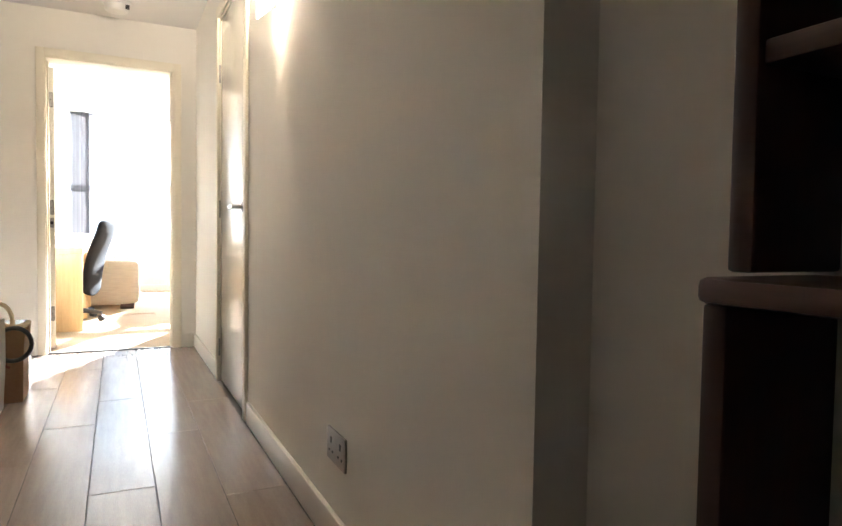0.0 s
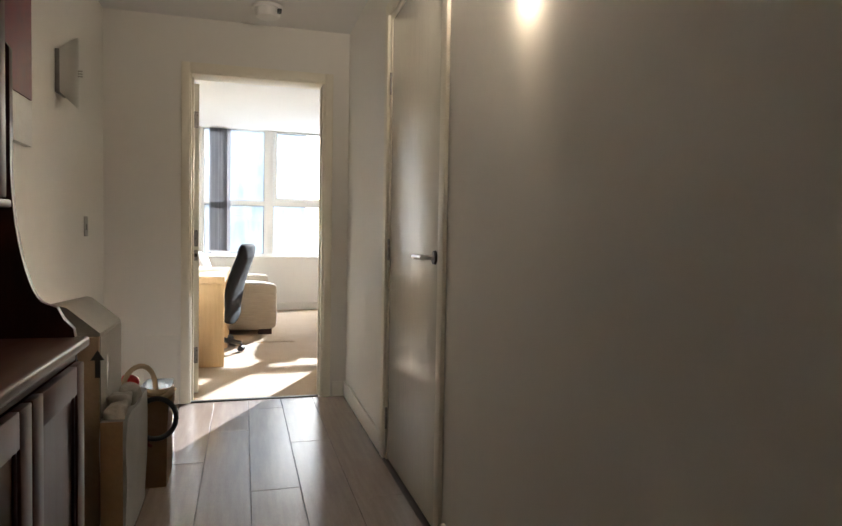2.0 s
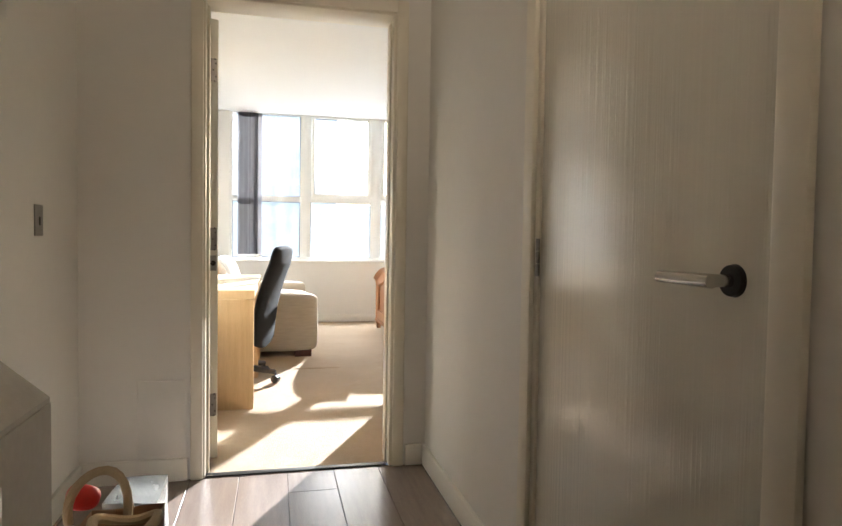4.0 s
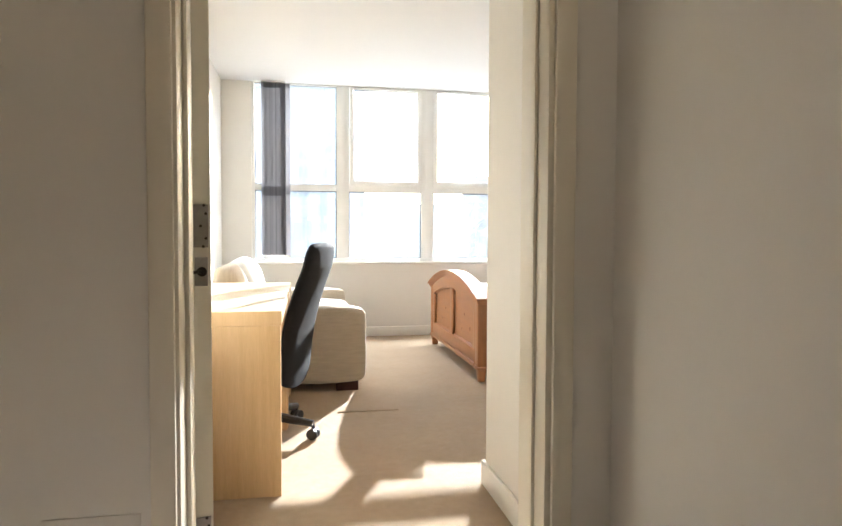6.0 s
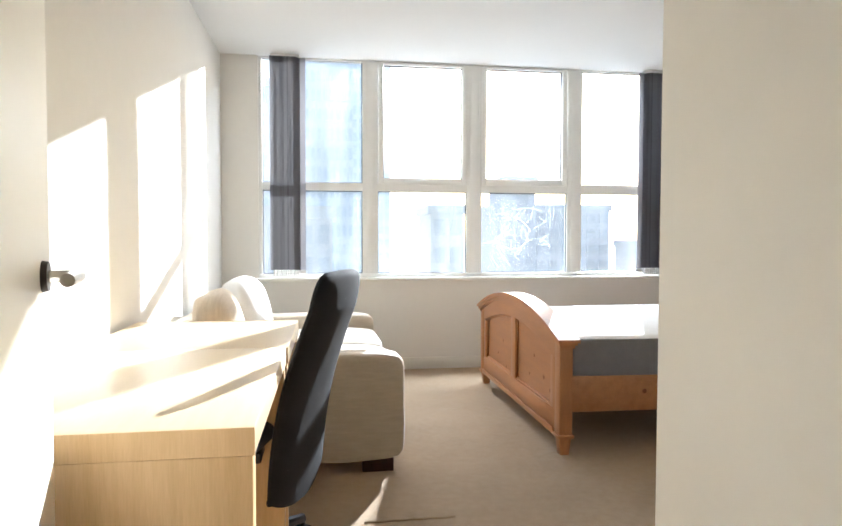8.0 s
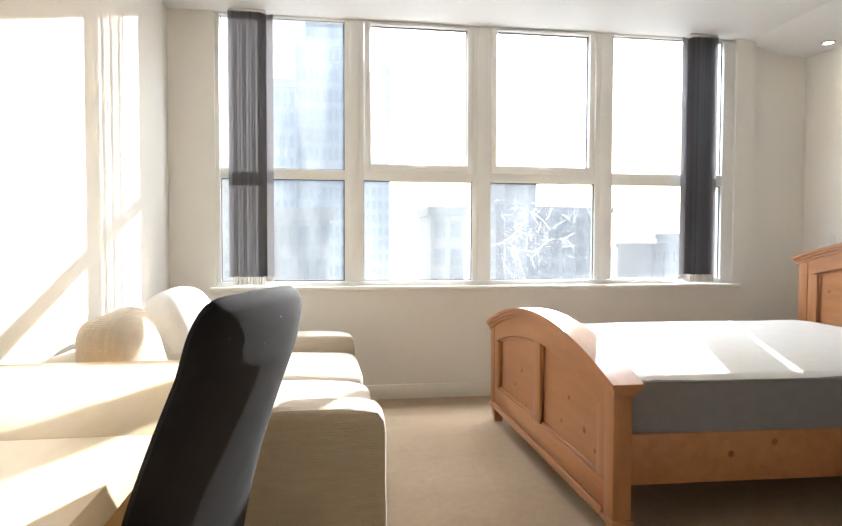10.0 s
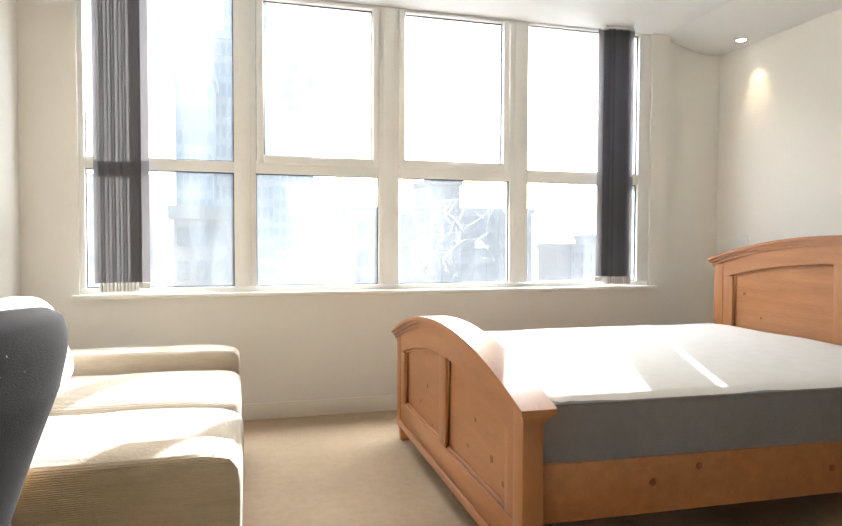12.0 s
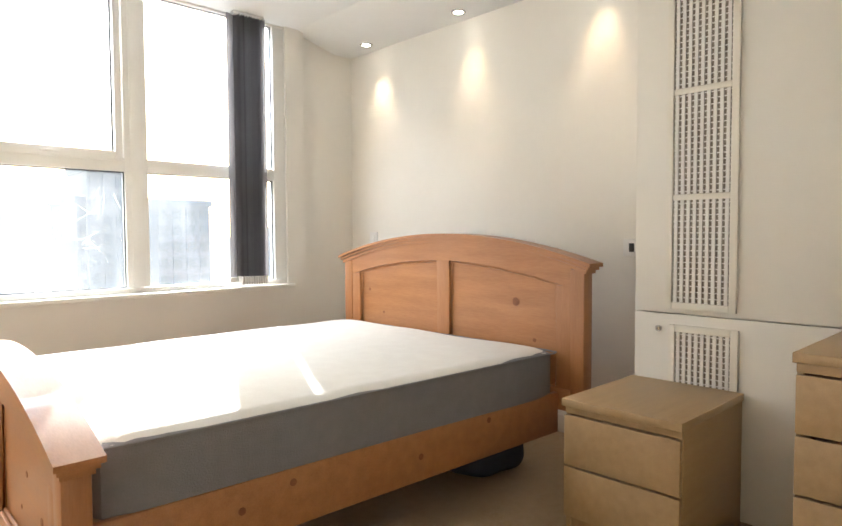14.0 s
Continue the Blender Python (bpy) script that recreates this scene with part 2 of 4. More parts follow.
# ---- mesh helpers ----
def slab(bm, x0, x1, y0, y1, z0, z1, r=0.0, seg=2):
    """A box between two corners, its edges rounded by r."""
    g = bmesh.ops.create_cube(bm, size=1.0)["verts"]
    for v in g:
        v.co = Vector(((x0 + x1) / 2 + v.co.x * (x1 - x0), (y0 + y1) / 2 + v.co.y * (y1 - y0), (z0 + z1) / 2 + v.co.z * (z1 - z0)))
    if r:
        es = list({e for v in g for e in v.link_edges})
        bmesh.ops.bevel(bm, geom=es, offset=r, segments=seg, profile=0.5, affect="EDGES")
    return bm


def boxes(*items, r=0.0, seg=2):
    bm = bmesh.new()
    for it in items:
        slab(bm, *it, r=r, seg=seg)
    return bm


def rod(bm, a, b, r0, r1=None, n=12):
    """A round bar from a to b, capped."""
    a, b = Vector(a), Vector(b)
    m = Matrix.Translation((a + b) / 2) @ (b - a).to_track_quat("Z", "Y").to_matrix().to_4x4()
    bmesh.ops.create_cone(bm, cap_ends=True, segments=n, radius1=r0, radius2=r0 if r1 is None else r1, depth=(b - a).length, matrix=m)
    return bm


def turned(bm, x, y, profile, n=16):
    """A turned piece: rings of (radius, height) about an upright axis."""
    rings = []
    for r, z in profile:
        rings.append([bm.verts.new((x + r * math.cos(2 * math.pi * i / n), y + r * math.sin(2 * math.pi * i / n), z)) for i in range(n)])
    for p, q in zip(rings, rings[1:]):
        for i in range(n):
            bm.faces.new((p[i], p[(i + 1) % n], q[(i + 1) % n], q[i]))
    bm.faces.new(list(reversed(rings[0])))
    bm.faces.new(rings[-1])
    return bm


def prism(bm, outline, axis, a, b):
    """An outline in the plane across the axis, drawn out from a to b."""
    def put(p, t):
        return {"x": (t, p[0], p[1]), "y": (p[0], t, p[1]), "z": (p[0], p[1], t)}[axis]
    lo = [bm.verts.new(put(p, a)) for p in outline]
    hi = [bm.verts.new(put(p, b)) for p in outline]
    k = len(outline)
    for i in range(k):
        bm.faces.new((lo[i], lo[(i + 1) % k], hi[(i + 1) % k], hi[i]))
    bm.faces.new(lo)
    bm.faces.new(hi)
    bmesh.ops.recalc_face_normals(bm, faces=bm.faces)
    return bm


def puff(bm, amount, scale, seed):
    """Soft unevenness of stuffed things."""
    for v in bm.verts:
        d = noise.noise_vector(v.co * scale + Vector((seed, seed * 2.3, seed * 0.7)))
        v.co += d * amount
    return bm


def cushion(w, d, h, bulge=0.03, n=10, p=5.0):
    """A stuffed cushion about the origin: a rounded box with swollen faces."""
    bm = bmesh.new()
    bmesh.ops.create_cube(bm, size=2.0)
    bmesh.ops.subdivide_edges(bm, edges=list(bm.edges), cuts=n, use_grid_fill=True)
    for v in bm.verts:
        c = v.co.copy()
        k = (abs(c.x) ** p + abs(c.y) ** p + abs(c.z) ** p) ** (1 / p)
        c = c / k
        v.co = Vector((c.x * w / 2, c.y * d / 2, c.z * h / 2))
        v.co.z += math.copysign(bulge, c.z) * (1 - c.x ** 2) * (1 - c.y ** 2) if abs(c.z) > 0.3 else 0
    return bm


def tube(name, pts, r, material, parent=None, cyclic=False):
    """A round strand through points, as a mesh."""
    bm = bmesh.new()
    n, k = 8, len(pts)
    pts = [Vector(p) for p in pts]
    rings = []
    for i, p in enumerate(pts):
        t = (pts[(i + 1) % k] - pts[i - 1]) if cyclic else (pts[min(i + 1, k - 1)] - pts[max(i - 1, 0)])
        q = t.to_track_quat("Z", "Y")
        rings.append([bm.verts.new(p + q @ Vector((r * math.cos(2 * math.pi * j / n), r * math.sin(2 * math.pi * j / n), 0))) for j in range(n)])
    for i in range(k if cyclic else k - 1):
        a, b = rings[i], rings[(i + 1) % k]
        for j in range(n):
            bm.faces.new((a[j], a[(j + 1) % n], b[(j + 1) % n], b[j]))
    return part(name, bm, material, parent)


def part(name, bm, material, parent=None, label="", smooth=True):
    """Links a bmesh as one mesh object under a thing or a part."""
    me = bpy.data.meshes.new(name)
    bm.to_mesh(me)
    bm.free()
    me.materials.append(material)
    if smooth:
        me.polygons.foreach_set("use_smooth", [True] * len(me.polygons))
        me.set_sharp_from_angle(angle=radians(35))
    ob = new(name, me)
    if parent is not None:
        ob.parent = parent
        ob.matrix_parent_inverse = parent.matrix_world.inverted()
    if label:
        ob["label"] = label
    return ob


def thing(name, at, label, category, group="", kind=""):
    """An Empty at the base of a thing; its parts are modelled in world metres round it."""
    ob = new(name)
    ob.empty_display_size = 0.05
    ob.location = at
    ob.matrix_world = Matrix.Translation(at)
    return tagged(ob, label, category, group, kind)


def setting(name, bm, material, label, category):
    return tagged(part(name, bm, material), label, category, kind="structure")


# ---- structure ----
T = 0.12
setting("wall_hall_west", boxes((WH - T, WH, -2.2, 4.39, -0.02, CH)), M_WALL, "plain off-white painted hall wall", "wall")
setting("wall_west", boxes((WL - T, WL, 4.39, W + 0.11, -0.02, 2.7)), M_WALL, "plain off-white painted plaster wall", "wall")
setting("wall_hall_east", boxes((XR, XR + T, 0.115, 2.315, 0, CH), (XR, XR + T, 3.185, 4.39, 0, CH), (XR, XR + T, 2.315, 3.185, 2.105, CH)), M_WALL, "off-white painted hall wall with a door opening", "wall")
setting("wall_hall_recess", boxes((XR + 0.10, XR + 0.22, -2.2, 0.115, 0, CH)), M_WALL, "off-white painted wall set back behind a corner", "wall")
setting("wall_hall_south", boxes((WH, XR + 0.10, -2.2, -2.08, 0, CH)), M_WALL, "plain off-white painted hall end wall", "wall")
setting("wall_door", boxes((WL, -0.62, 4.39, 4.56, 0, CR), (0.265, 0.53, 4.39, 4.56, 0, CR), (-0.62, 0.265, 4.39, 4.56, 2.08, CR)), M_WALL, "off-white painted wall round an open doorway", "wall")
setting("wall_stub", boxes((XS, XS + T, 4.56, 5.45, 0, CR)), M_WALL, "short off-white painted wall beside the doorway", "wall")
setting("wall_south", boxes((XS + T, 3.6, 5.33, 5.45, 0, CR)), M_WALL, "plain off-white painted bedroom wall", "wall")
setting("wall_east", boxes((XE, XE + T, 5.45, W + 0.16, 0, CR)), M_WALL, "off-white painted wall washed by ceiling spots", "wall")
setting("wall_north", boxes((WL, -0.815, W, W + 0.11, 0, CR), (2.835, XC, W, W + 0.11, 0, CR), (XC, XE, W + 0.05, W + 0.16, 0, CR), (-0.815, 2.835, W, W + 0.11, 0, 0.742)), M_WALL, "off-white painted wall below a wide window", "wall")
setting("ceiling_hall", boxes((WL, XR + 0.22, -2.2, 4.39, CH, CH + 0.1)), M_CEIL, "plain white painted hall ceiling", "ceiling")
setting("ceiling_bedroom", boxes((WL, XE, 4.56, W + 0.11, CR, CR + 0.1)), M_CEIL, "plain white painted bedroom ceiling", "ceiling")
setting("ceiling_slope", prism(bmesh.new(), [(XC - 0.05, CR - 0.001), (XC + 0.30, 2.44), (XE, 2.44), (XE, CR - 0.001)], "y", 5.45, W + 0.05), M_CEIL, "white ceiling strip sloping down to the spots", "ceiling")
floor_hall = setting("floor_hall", boxes((WL, XR + 0.1, -2.1, 4.42, -0.03, -0.006)), M_GAP, "brown wood laminate plank floor with satin sheen", "floor")
carpet = bmesh.new()
bmesh.ops.create_grid(carpet, x_segments=60, y_segments=70, size=0.5)
for v in carpet.verts:
    v.co = Vector((WL + (v.co.x + 0.5) * (XE - WL), 4.42 + (v.co.y + 0.5) * (W + 0.05 - 4.42), 0))
    v.co.z = 0.003 * noise.noise(v.co * 2.2) + 0.001
setting("floor_carpet", carpet, M_CARPET, "beige cut-pile carpet with a few creases", "floor")
setting("threshold", boxes((-0.572, 0.222, 4.395, 4.435, 0.0, 0.006), r=0.002), M_DARKM, "dark metal threshold strip", "trim")

crease = bmesh.new()
for k in range(16):
    xa = -0.13 + k * 0.022
    rod(crease, (xa, 6.60 + 0.004 * math.sin(k * 1.7), 0.001), (xa + 0.023, 6.60 + 0.004 * math.sin((k + 1) * 1.7), 0.001), 0.005, n=6)
setting("carpet_crease", crease, M_CARPET, "small raised crease in the beige carpet", "carpet")

# skirting
SK = 0.098
def skirt(name, *runs):
    setting(name, boxes(*[(*run, 0.0, SK) for run in runs], r=0.004), M_SKIRT, "cream painted skirting board", "skirting")
skirt("baseboard_hall", (XR - 0.016, XR, 0.118, 2.25), (XR - 0.016, XR, 3.25, 4.374), (0.305, XR - 0.016, 4.374, 4.39), (WH + 0.016, -0.642, 4.374, 4.39), (WH, WH + 0.016, -2.0, 4.374))
skirt("baseboard_bedroom", (WL + 0.016, XC, W - 0.016, W), (XC + 0.002, XE - 0.016, W + 0.034, W + 0.05), (WL, WL + 0.016, 4.58, W), (XS - 0.016, XS, 4.64, 5.466), (XS, 2.9, 5.45, 5.466), (XE - 0.016, XE, 6.89, W))

# doorway lining and architraves
def doorway():
    fr = thing("door_frame", (-0.18, 4.39, 0), "cream gloss painted door lining and architraves", "door frame", kind="structure")
    part("jamb", boxes((-0.62, -0.572, 4.387, 4.565, 0, 2.042), r=0.003), M_TRIM, fr)
    part("jamb", boxes((0.231, 0.268, 4.387, 4.565, 0, 2.042), r=0.003), M_TRIM, fr)
    part("head", boxes((-0.62, 0.265, 4.387, 4.565, 2.042, 2.08), r=0.003), M_TRIM, fr)
    part("door_stop", boxes((-0.572, -0.562, 4.45, 4.49, 0, 2.03), r=0.002), M_TRIM, fr)
    part("door_stop", boxes((0.222, 0.231, 4.45, 4.49, 0, 2.03), r=0.002), M_TRIM, fr)
    for y0, y1 in ((4.373, 4.387), (4.5652, 4.579)):
        part("architrave", boxes((-0.630, -0.579, y0, y1, 0, 2.106), r=0.005), M_TRIM, fr)
        part("architrave", boxes((0.244, 0.295, y0, y1, 0, 2.106), r=0.005), M_TRIM, fr)
        part("architrave", boxes((-0.579, 0.244, y0, y1, 2.051, 2.106), r=0.005), M_TRIM, fr)
doorway()


ap = thing("access_panel", (-0.74, 4.39, 0.1), "small painted access panel low on the hall wall", "panel", kind="structure")
part("panel", boxes((-0.84, -0.652, 4.386, 4.3898, 0.112, 0.43), r=0.001), M_WALL, ap)


def lever(parent, at, along, out, rose_mat=M_CHROME):
    """A lever handle on a round rose: along is the way the lever points, out the way it stands off the door."""
    at, along, out = Vector(at), Vector(along), Vector(out)
    h = part("handle", rod(rod(bmesh.new(), at + out * 0.008, at + out * 0.052, 0.010), at + out * 0.050 - along * 0.012, at + out * 0.050 + along * 0.118, 0.0115, 0.0105), M_CHROME, parent, "chrome lever handle")
    part("rose", rod(bmesh.new(), at, at + out * 0.009, 0.026, 0.024, 24), M_DARKM, h)
    return h


# the bedroom door, swung into the room
def bedroom_door():
    d = thing("bedroom_door", (-0.541, 4.625, 0), "cream gloss painted flush door standing wide open", "door")
    m = pose(-0.541, 4.625, 0.0, 0, 0, 13.8)
    def put(name, bm, material, parent=d, label=""):
        bm.transform(m)
        return part(name, bm, material, parent, label)
    put("leaf", boxes((-0.043, 0, 0, 0.806, 0.008, 2.03), r=0.002), M_LEAF)
    for z in (0.26, 1.03, 1.80):
        hinge = put("hinge", boxes((-0.040, -0.006, -0.0035, 0.002, z - 0.052, z + 0.052)), M_STEEL, label="worn steel hinge leaf")
        bm = bmesh.new()
        for k in range(3):
            rod(bm, (-0.047, -0.006, z - 0.052 + k * 0.0347), (-0.047, -0.006, z - 0.052 + k * 0.0347 + 0.0335), 0.0065)
        put("knuckle", bm, M_STEEL, hinge)
        bm = bmesh.new()
        for sx, sz in ((-0.016, 0.05), (-0.012, 0.03), (-0.024, 0.0), (-0.012, -0.03), (-0.018, -0.05)):
            rod(bm, (sx, -0.0055, z + sz), (sx, -0.003, z + sz), 0.0035, n=8)
        put("screws", bm, M_DARKM, hinge)
    closer = put("door_closer", boxes((-0.038, -0.008, -0.003, 0.002, 0.884, 0.954), r=0.0005), M_STEEL, label="concealed chain door closer plate")
    bm = bmesh.new()
    for k in range(9):
        rod(bm, (-0.022 - k * 0.009, -0.004 - k * 0.0016, 0.919 - k * 0.0005), (-0.030 - k * 0.009, -0.0055 - k * 0.0016, 0.9185 - k * 0.0005), 0.0042, n=8)
    put("chain", bm, M_DARKM, closer)
    put("barrel", rod(bmesh.new(), (-0.022, -0.006, 0.919), (-0.022, 0.0, 0.919), 0.012), M_DARKM, closer)
    u = m.to_3x3() @ Vector((0, -1, 0))
    o = m.to_3x3() @ Vector((1, 0, 0))
    lever(d, m @ Vector((0.0, 0.735, 1.02)), u, o)
    lever(d, m @ Vector((-0.044, 0.735, 1.02)), u, -o)
bedroom_door()


# the closed cupboard door in the hall
def hall_door():
    fr = thing("hall_door_frame", (XR, 2.75, 0), "cream gloss painted frame of a closed hall door", "door frame", kind="structure")
    part("jamb", boxes((XR - 0.002, XR + 0.115, 2.315, 2.352, 0, 2.105), r=0.003), M_TRIM, fr)
    part("jamb", boxes((XR - 0.002, XR + 0.115, 3.148, 3.185, 0, 2.105), r=0.003), M_TRIM, fr)
    part("head", boxes((XR - 0.002, XR + 0.115, 2.352, 3.148, 2.07, 2.105), r=0.003), M_TRIM, fr)
    part("architrave", boxes((XR - 0.018, XR - 0.002, 2.275, 2.335, 0, 2.15), r=0.005), M_TRIM, fr)
    part("architrave", boxes((XR - 0.018, XR - 0.002, 3.165, 3.225, 0, 2.15), r=0.005), M_TRIM, fr)
    part("architrave", boxes((XR - 0.018, XR - 0.002, 2.335, 3.165, 2.09, 2.15), r=0.005), M_TRIM, fr)
    d = thing("hall_door", (XR + 0.02, 2.75, 0), "closed flush door in shiny cream gloss paint", "door")
    part("leaf", boxes((XR + 0.004, XR + 0.048, 2.355, 3.145, 0.008, 2.067), r=0.002), M_DOOR, d)
    for z in (0.20, 1.0, 1.77):
        bm = bmesh.new()
        for k in range(3):
            rod(bm, (XR - 0.004, 3.146, z - 0.05 + k * 0.034), (XR - 0.004, 3.146, z - 0.05 + k * 0.034 + 0.032), 0.0055)
        part("hinge", bm, M_STEEL, d, "worn steel hinge knuckle")
    h = lever(d, (XR + 0.004, 2.425, 0.987), (0, 1, 0), (-1, 0, 0))
    # Unseen sheet added behind the door, its colour standing for the dark there.
    setting("cupboard_void", boxes((XR + 0.30, XR + 0.32, 2.2, 3.3, 0, 2.2)), M_DARK, "unseen dark sheet behind the closed hall door", "wall")
hall_door()


# ---- the window ----
def window():
    w = thing("window_1", (1.0, W + 0.04, 0.745), "wide white upvc window with four bays and dusty panes", "window", kind="structure")
    y0, y1, yg = W + 0.018, W + 0.085, W + 0.05
    bays = [(-0.785, 0.014, -0.785, 0.014, 1.540, 2.523), (0.140, 0.886, 0.186, 0.845, 1.583, 2.505), (1.013, 1.772, 1.052, 1.718, 1.588, 2.508), (1.900, 2.745, 1.890, 2.745, 1.552, 2.523)]
    z_lo, z_mid = 0.80, 1.476
    part("window_frame", boxes((-0.815, 2.835, y0, y1, 0.765, z_lo), r=0.004), M_UPVC, w)
    part("window_frame", boxes((-0.815, 2.835, y0, y1, 2.52, 2.534), r=0.003), M_UPVC, w)
    edges = [(-0.815, -0.785), (0.014, 0.140), (0.886, 1.013), (1.772, 1.900), (2.745, 2.835)]
    for a, b in edges:
        part("mullion", boxes((a, b, y0, y1, z_lo, 2.52), (a + 0.03, b - 0.03, y0 - 0.008, y0, z_lo, 2.52) if b - a > 0.1 else (a, b, y0 + 0.001, y0 + 0.002, z_lo, 2.52), r=0.003), M_UPVC, w)
    for i, (a, b, ua, ub, uz0, uz1) in enumerate(bays):
        part("transom", boxes((a, b, y0, y1, z_mid, min(uz0, 1.552)), r=0.003), M_UPVC, w)
        p = part("pane", boxes((a - 0.004, b + 0.004, yg, yg + 0.006, z_lo - 0.004, z_mid + 0.004)), M_GLASS, w)
        q = part("pane", boxes((ua - 0.004, ub + 0.004, yg, yg + 0.006, uz0 - 0.004, uz1 + 0.004)), M_GLASS, w)
        p.visible_shadow = q.visible_shadow = False
        gk = 0.006
        part("gasket", boxes((a, b, yg - 0.008, yg - 0.003, z_lo, z_lo + gk), (a, b, yg - 0.008, yg - 0.003, z_mid - gk, z_mid), (a, a + gk, yg - 0.008, yg - 0.003, z_lo + gk, z_mid - gk), (b - gk, b, yg - 0.008, yg - 0.003, z_lo + gk, z_mid - gk)), M_PLAST, w)
        part("gasket", boxes((ua, ub, yg - 0.008, yg - 0.003, uz0, uz0 + gk), (ua, ub, yg - 0.008, yg - 0.003, uz1 - gk, uz1), (ua, ua + gk, yg - 0.008, yg - 0.003, uz0 + gk, uz1 - gk), (ub - gk, ub, yg - 0.008, yg - 0.003, uz0 + gk, uz1 - gk)), M_PLAST, w)
        if i in (1, 2):
            s0, s1 = ua - 0.04, ub + 0.04
            sash = part("sash", boxes((s0, ua, y0 - 0.014, y1, 1.535, 2.52), (ub, s1, y0 - 0.014, y1, 1.535, 2.52), (ua, ub, y0 - 0.014, y1, 1.535, uz0), (ua, ub, y0 - 0.014, y1, uz1, 2.52), r=0.004), M_UPVC, w)
            mx = (ua + ub) / 2
            hd = part("window_handle", boxes((mx - 0.012, mx + 0.045, y0 - 0.026, y0 - 0.014, 1.552, 1.572), (mx - 0.05, mx + 0.02, y0 - 0.040, y0 - 0.027, 1.556, 1.568), r=0.003), M_UPVC, sash, "pale catch handle")
    part("window_sill", boxes((-0.845, 2.865, W - 0.05, W + 0.02, 0.742, 0.768), r=0.006), M_SKIRT, w, "cream painted window board")
    return w
window()


def blind(name, x0, x1, skew):
    b = thing(name, ((x0 + x1) / 2, W - 0.03, 0.79), "dark grey vertical blind drawn into a stack, white weights", "blind", "blinds at the window")
    k = 11
    for i in range(k):
        x = x0 + (x1 - x0) * (i + 0.5) / k
        bm = bmesh.new()
        n = 6
        cols = []
        for j in range(n + 1):
            s = j / n - 0.5
            px = x + 0.014 * math.cos(s * math.pi) + s * skew + 0.003 * math.sin(i * 2.1)
            py = W - 0.045 + s * 0.078
            cols.append((bm.verts.new((px, py, 0.835)), bm.verts.new((px, py, 2.515))))
        for p, q in zip(cols, cols[1:]):
            bm.faces.new((p[0], q[0], q[1], p[1]))
        bmesh.ops.solidify(bm, geom=bm.faces[:], thickness=0.0012)
        slat = part("slat", bm, M_BLIND, b)
        part("weight", boxes((x + 0.002, x + 0.013, W - 0.088, W - 0.004, 0.785, 0.838), r=0.003), M_WHITE, slat, "white plastic weight and chain")
    xo = x0 - 0.018 if x0 > 0 else x1 + 0.028
    bm = bmesh.new()
    slab(bm, xo - 0.034, xo + 0.034, W - 0.034, W - 0.0328, 0.835, 2.515)
    bm.transform(Matrix.Translation((xo, W - 0.034, 0)) @ pose(0, 0, 0, 0, 0, 22 if x0 > 0 else -28) @ Matrix.Translation((-xo, 0.034 - W, 0)))
    open_slat = part("slat", bm, M_BLIND, b)
    part("weight", boxes((xo - 0.03, xo + 0.03, W - 0.038, W - 0.030, 0.800, 0.834), r=0.003), M_WHITE, open_slat, "white plastic weight and chain")
    part("headrail", boxes((x0 - 0.01, x1 + 0.01, W - 0.07, W - 0.02, 2.512, 2.532), r=0.003), M_WHITE, b)
blind("vertical_blind", -0.705, -0.50, 0.045)
blind("vertical_blind", 2.43, 2.625, -0.03)

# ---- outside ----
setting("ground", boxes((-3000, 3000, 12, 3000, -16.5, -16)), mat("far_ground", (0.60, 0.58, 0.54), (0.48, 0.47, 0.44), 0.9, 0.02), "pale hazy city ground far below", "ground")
# Distance haze is put into these pale, low-contrast tower colours.
M_T1 = mat("hazed_blue_tower", (0.53, 0.58, 0.60), (0.47, 0.525, 0.55), 0.5, 0.2)
M_T2 = mat("hazed_pale_tower", (0.58, 0.55, 0.46), (0.50, 0.47, 0.39), 0.8, 0.2)
M_T3 = mat("hazed_dark_tower", (0.27, 0.277, 0.284), (0.22, 0.227, 0.234), 0.8, 0.2)
M_TW = mat("hazed_tower_window", (0.43, 0.485, 0.515), (0.37, 0.425, 0.46), 0.4, 0.5)
M_TWP = mat("hazed_pale_tower_window", (0.47, 0.45, 0.39), (0.40, 0.385, 0.335), 0.5, 0.5)
M_TWD = mat("hazed_dull_tower_window", (0.215, 0.222, 0.23), (0.17, 0.178, 0.185), 0.5, 0.5)


def tower(x, y, w, d, top, material, label, cols, rows, band=False):
    t = thing("tower_block", (x, y, -16), label, "building", "towers beyond the window")
    part("wall", boxes((x - w / 2, x + w / 2, y, y + d, -16, top)), material, t)
    part("roof", boxes((x - w / 2 - 0.3, x + w / 2 + 0.3, y - 0.3, y + d, top, top + 0.8)), material, t)
    sw, sh = w / cols, (top + 14) / rows
    base = None
    for i in range(cols):
        for j in range(rows):
            cx, cz = x - w / 2 + (i + 0.5) * sw, -14 + (j + 0.5) * sh
            if cz < -9:
                continue
            if base is None:
                base = part("window", boxes((-sw * 0.32, sw * 0.32, -0.15, 0.15, -sh * 0.3, sh * 0.3)), {M_T2: M_TWP, M_T3: M_TWD}.get(material, M_TW), t, smooth=False)
                ob = base
            else:
                ob = new("window", base.data)
                ob.parent = t
                ob.matrix_parent_inverse = t.matrix_world.inverted()
            ob.location = (cx, y, cz)


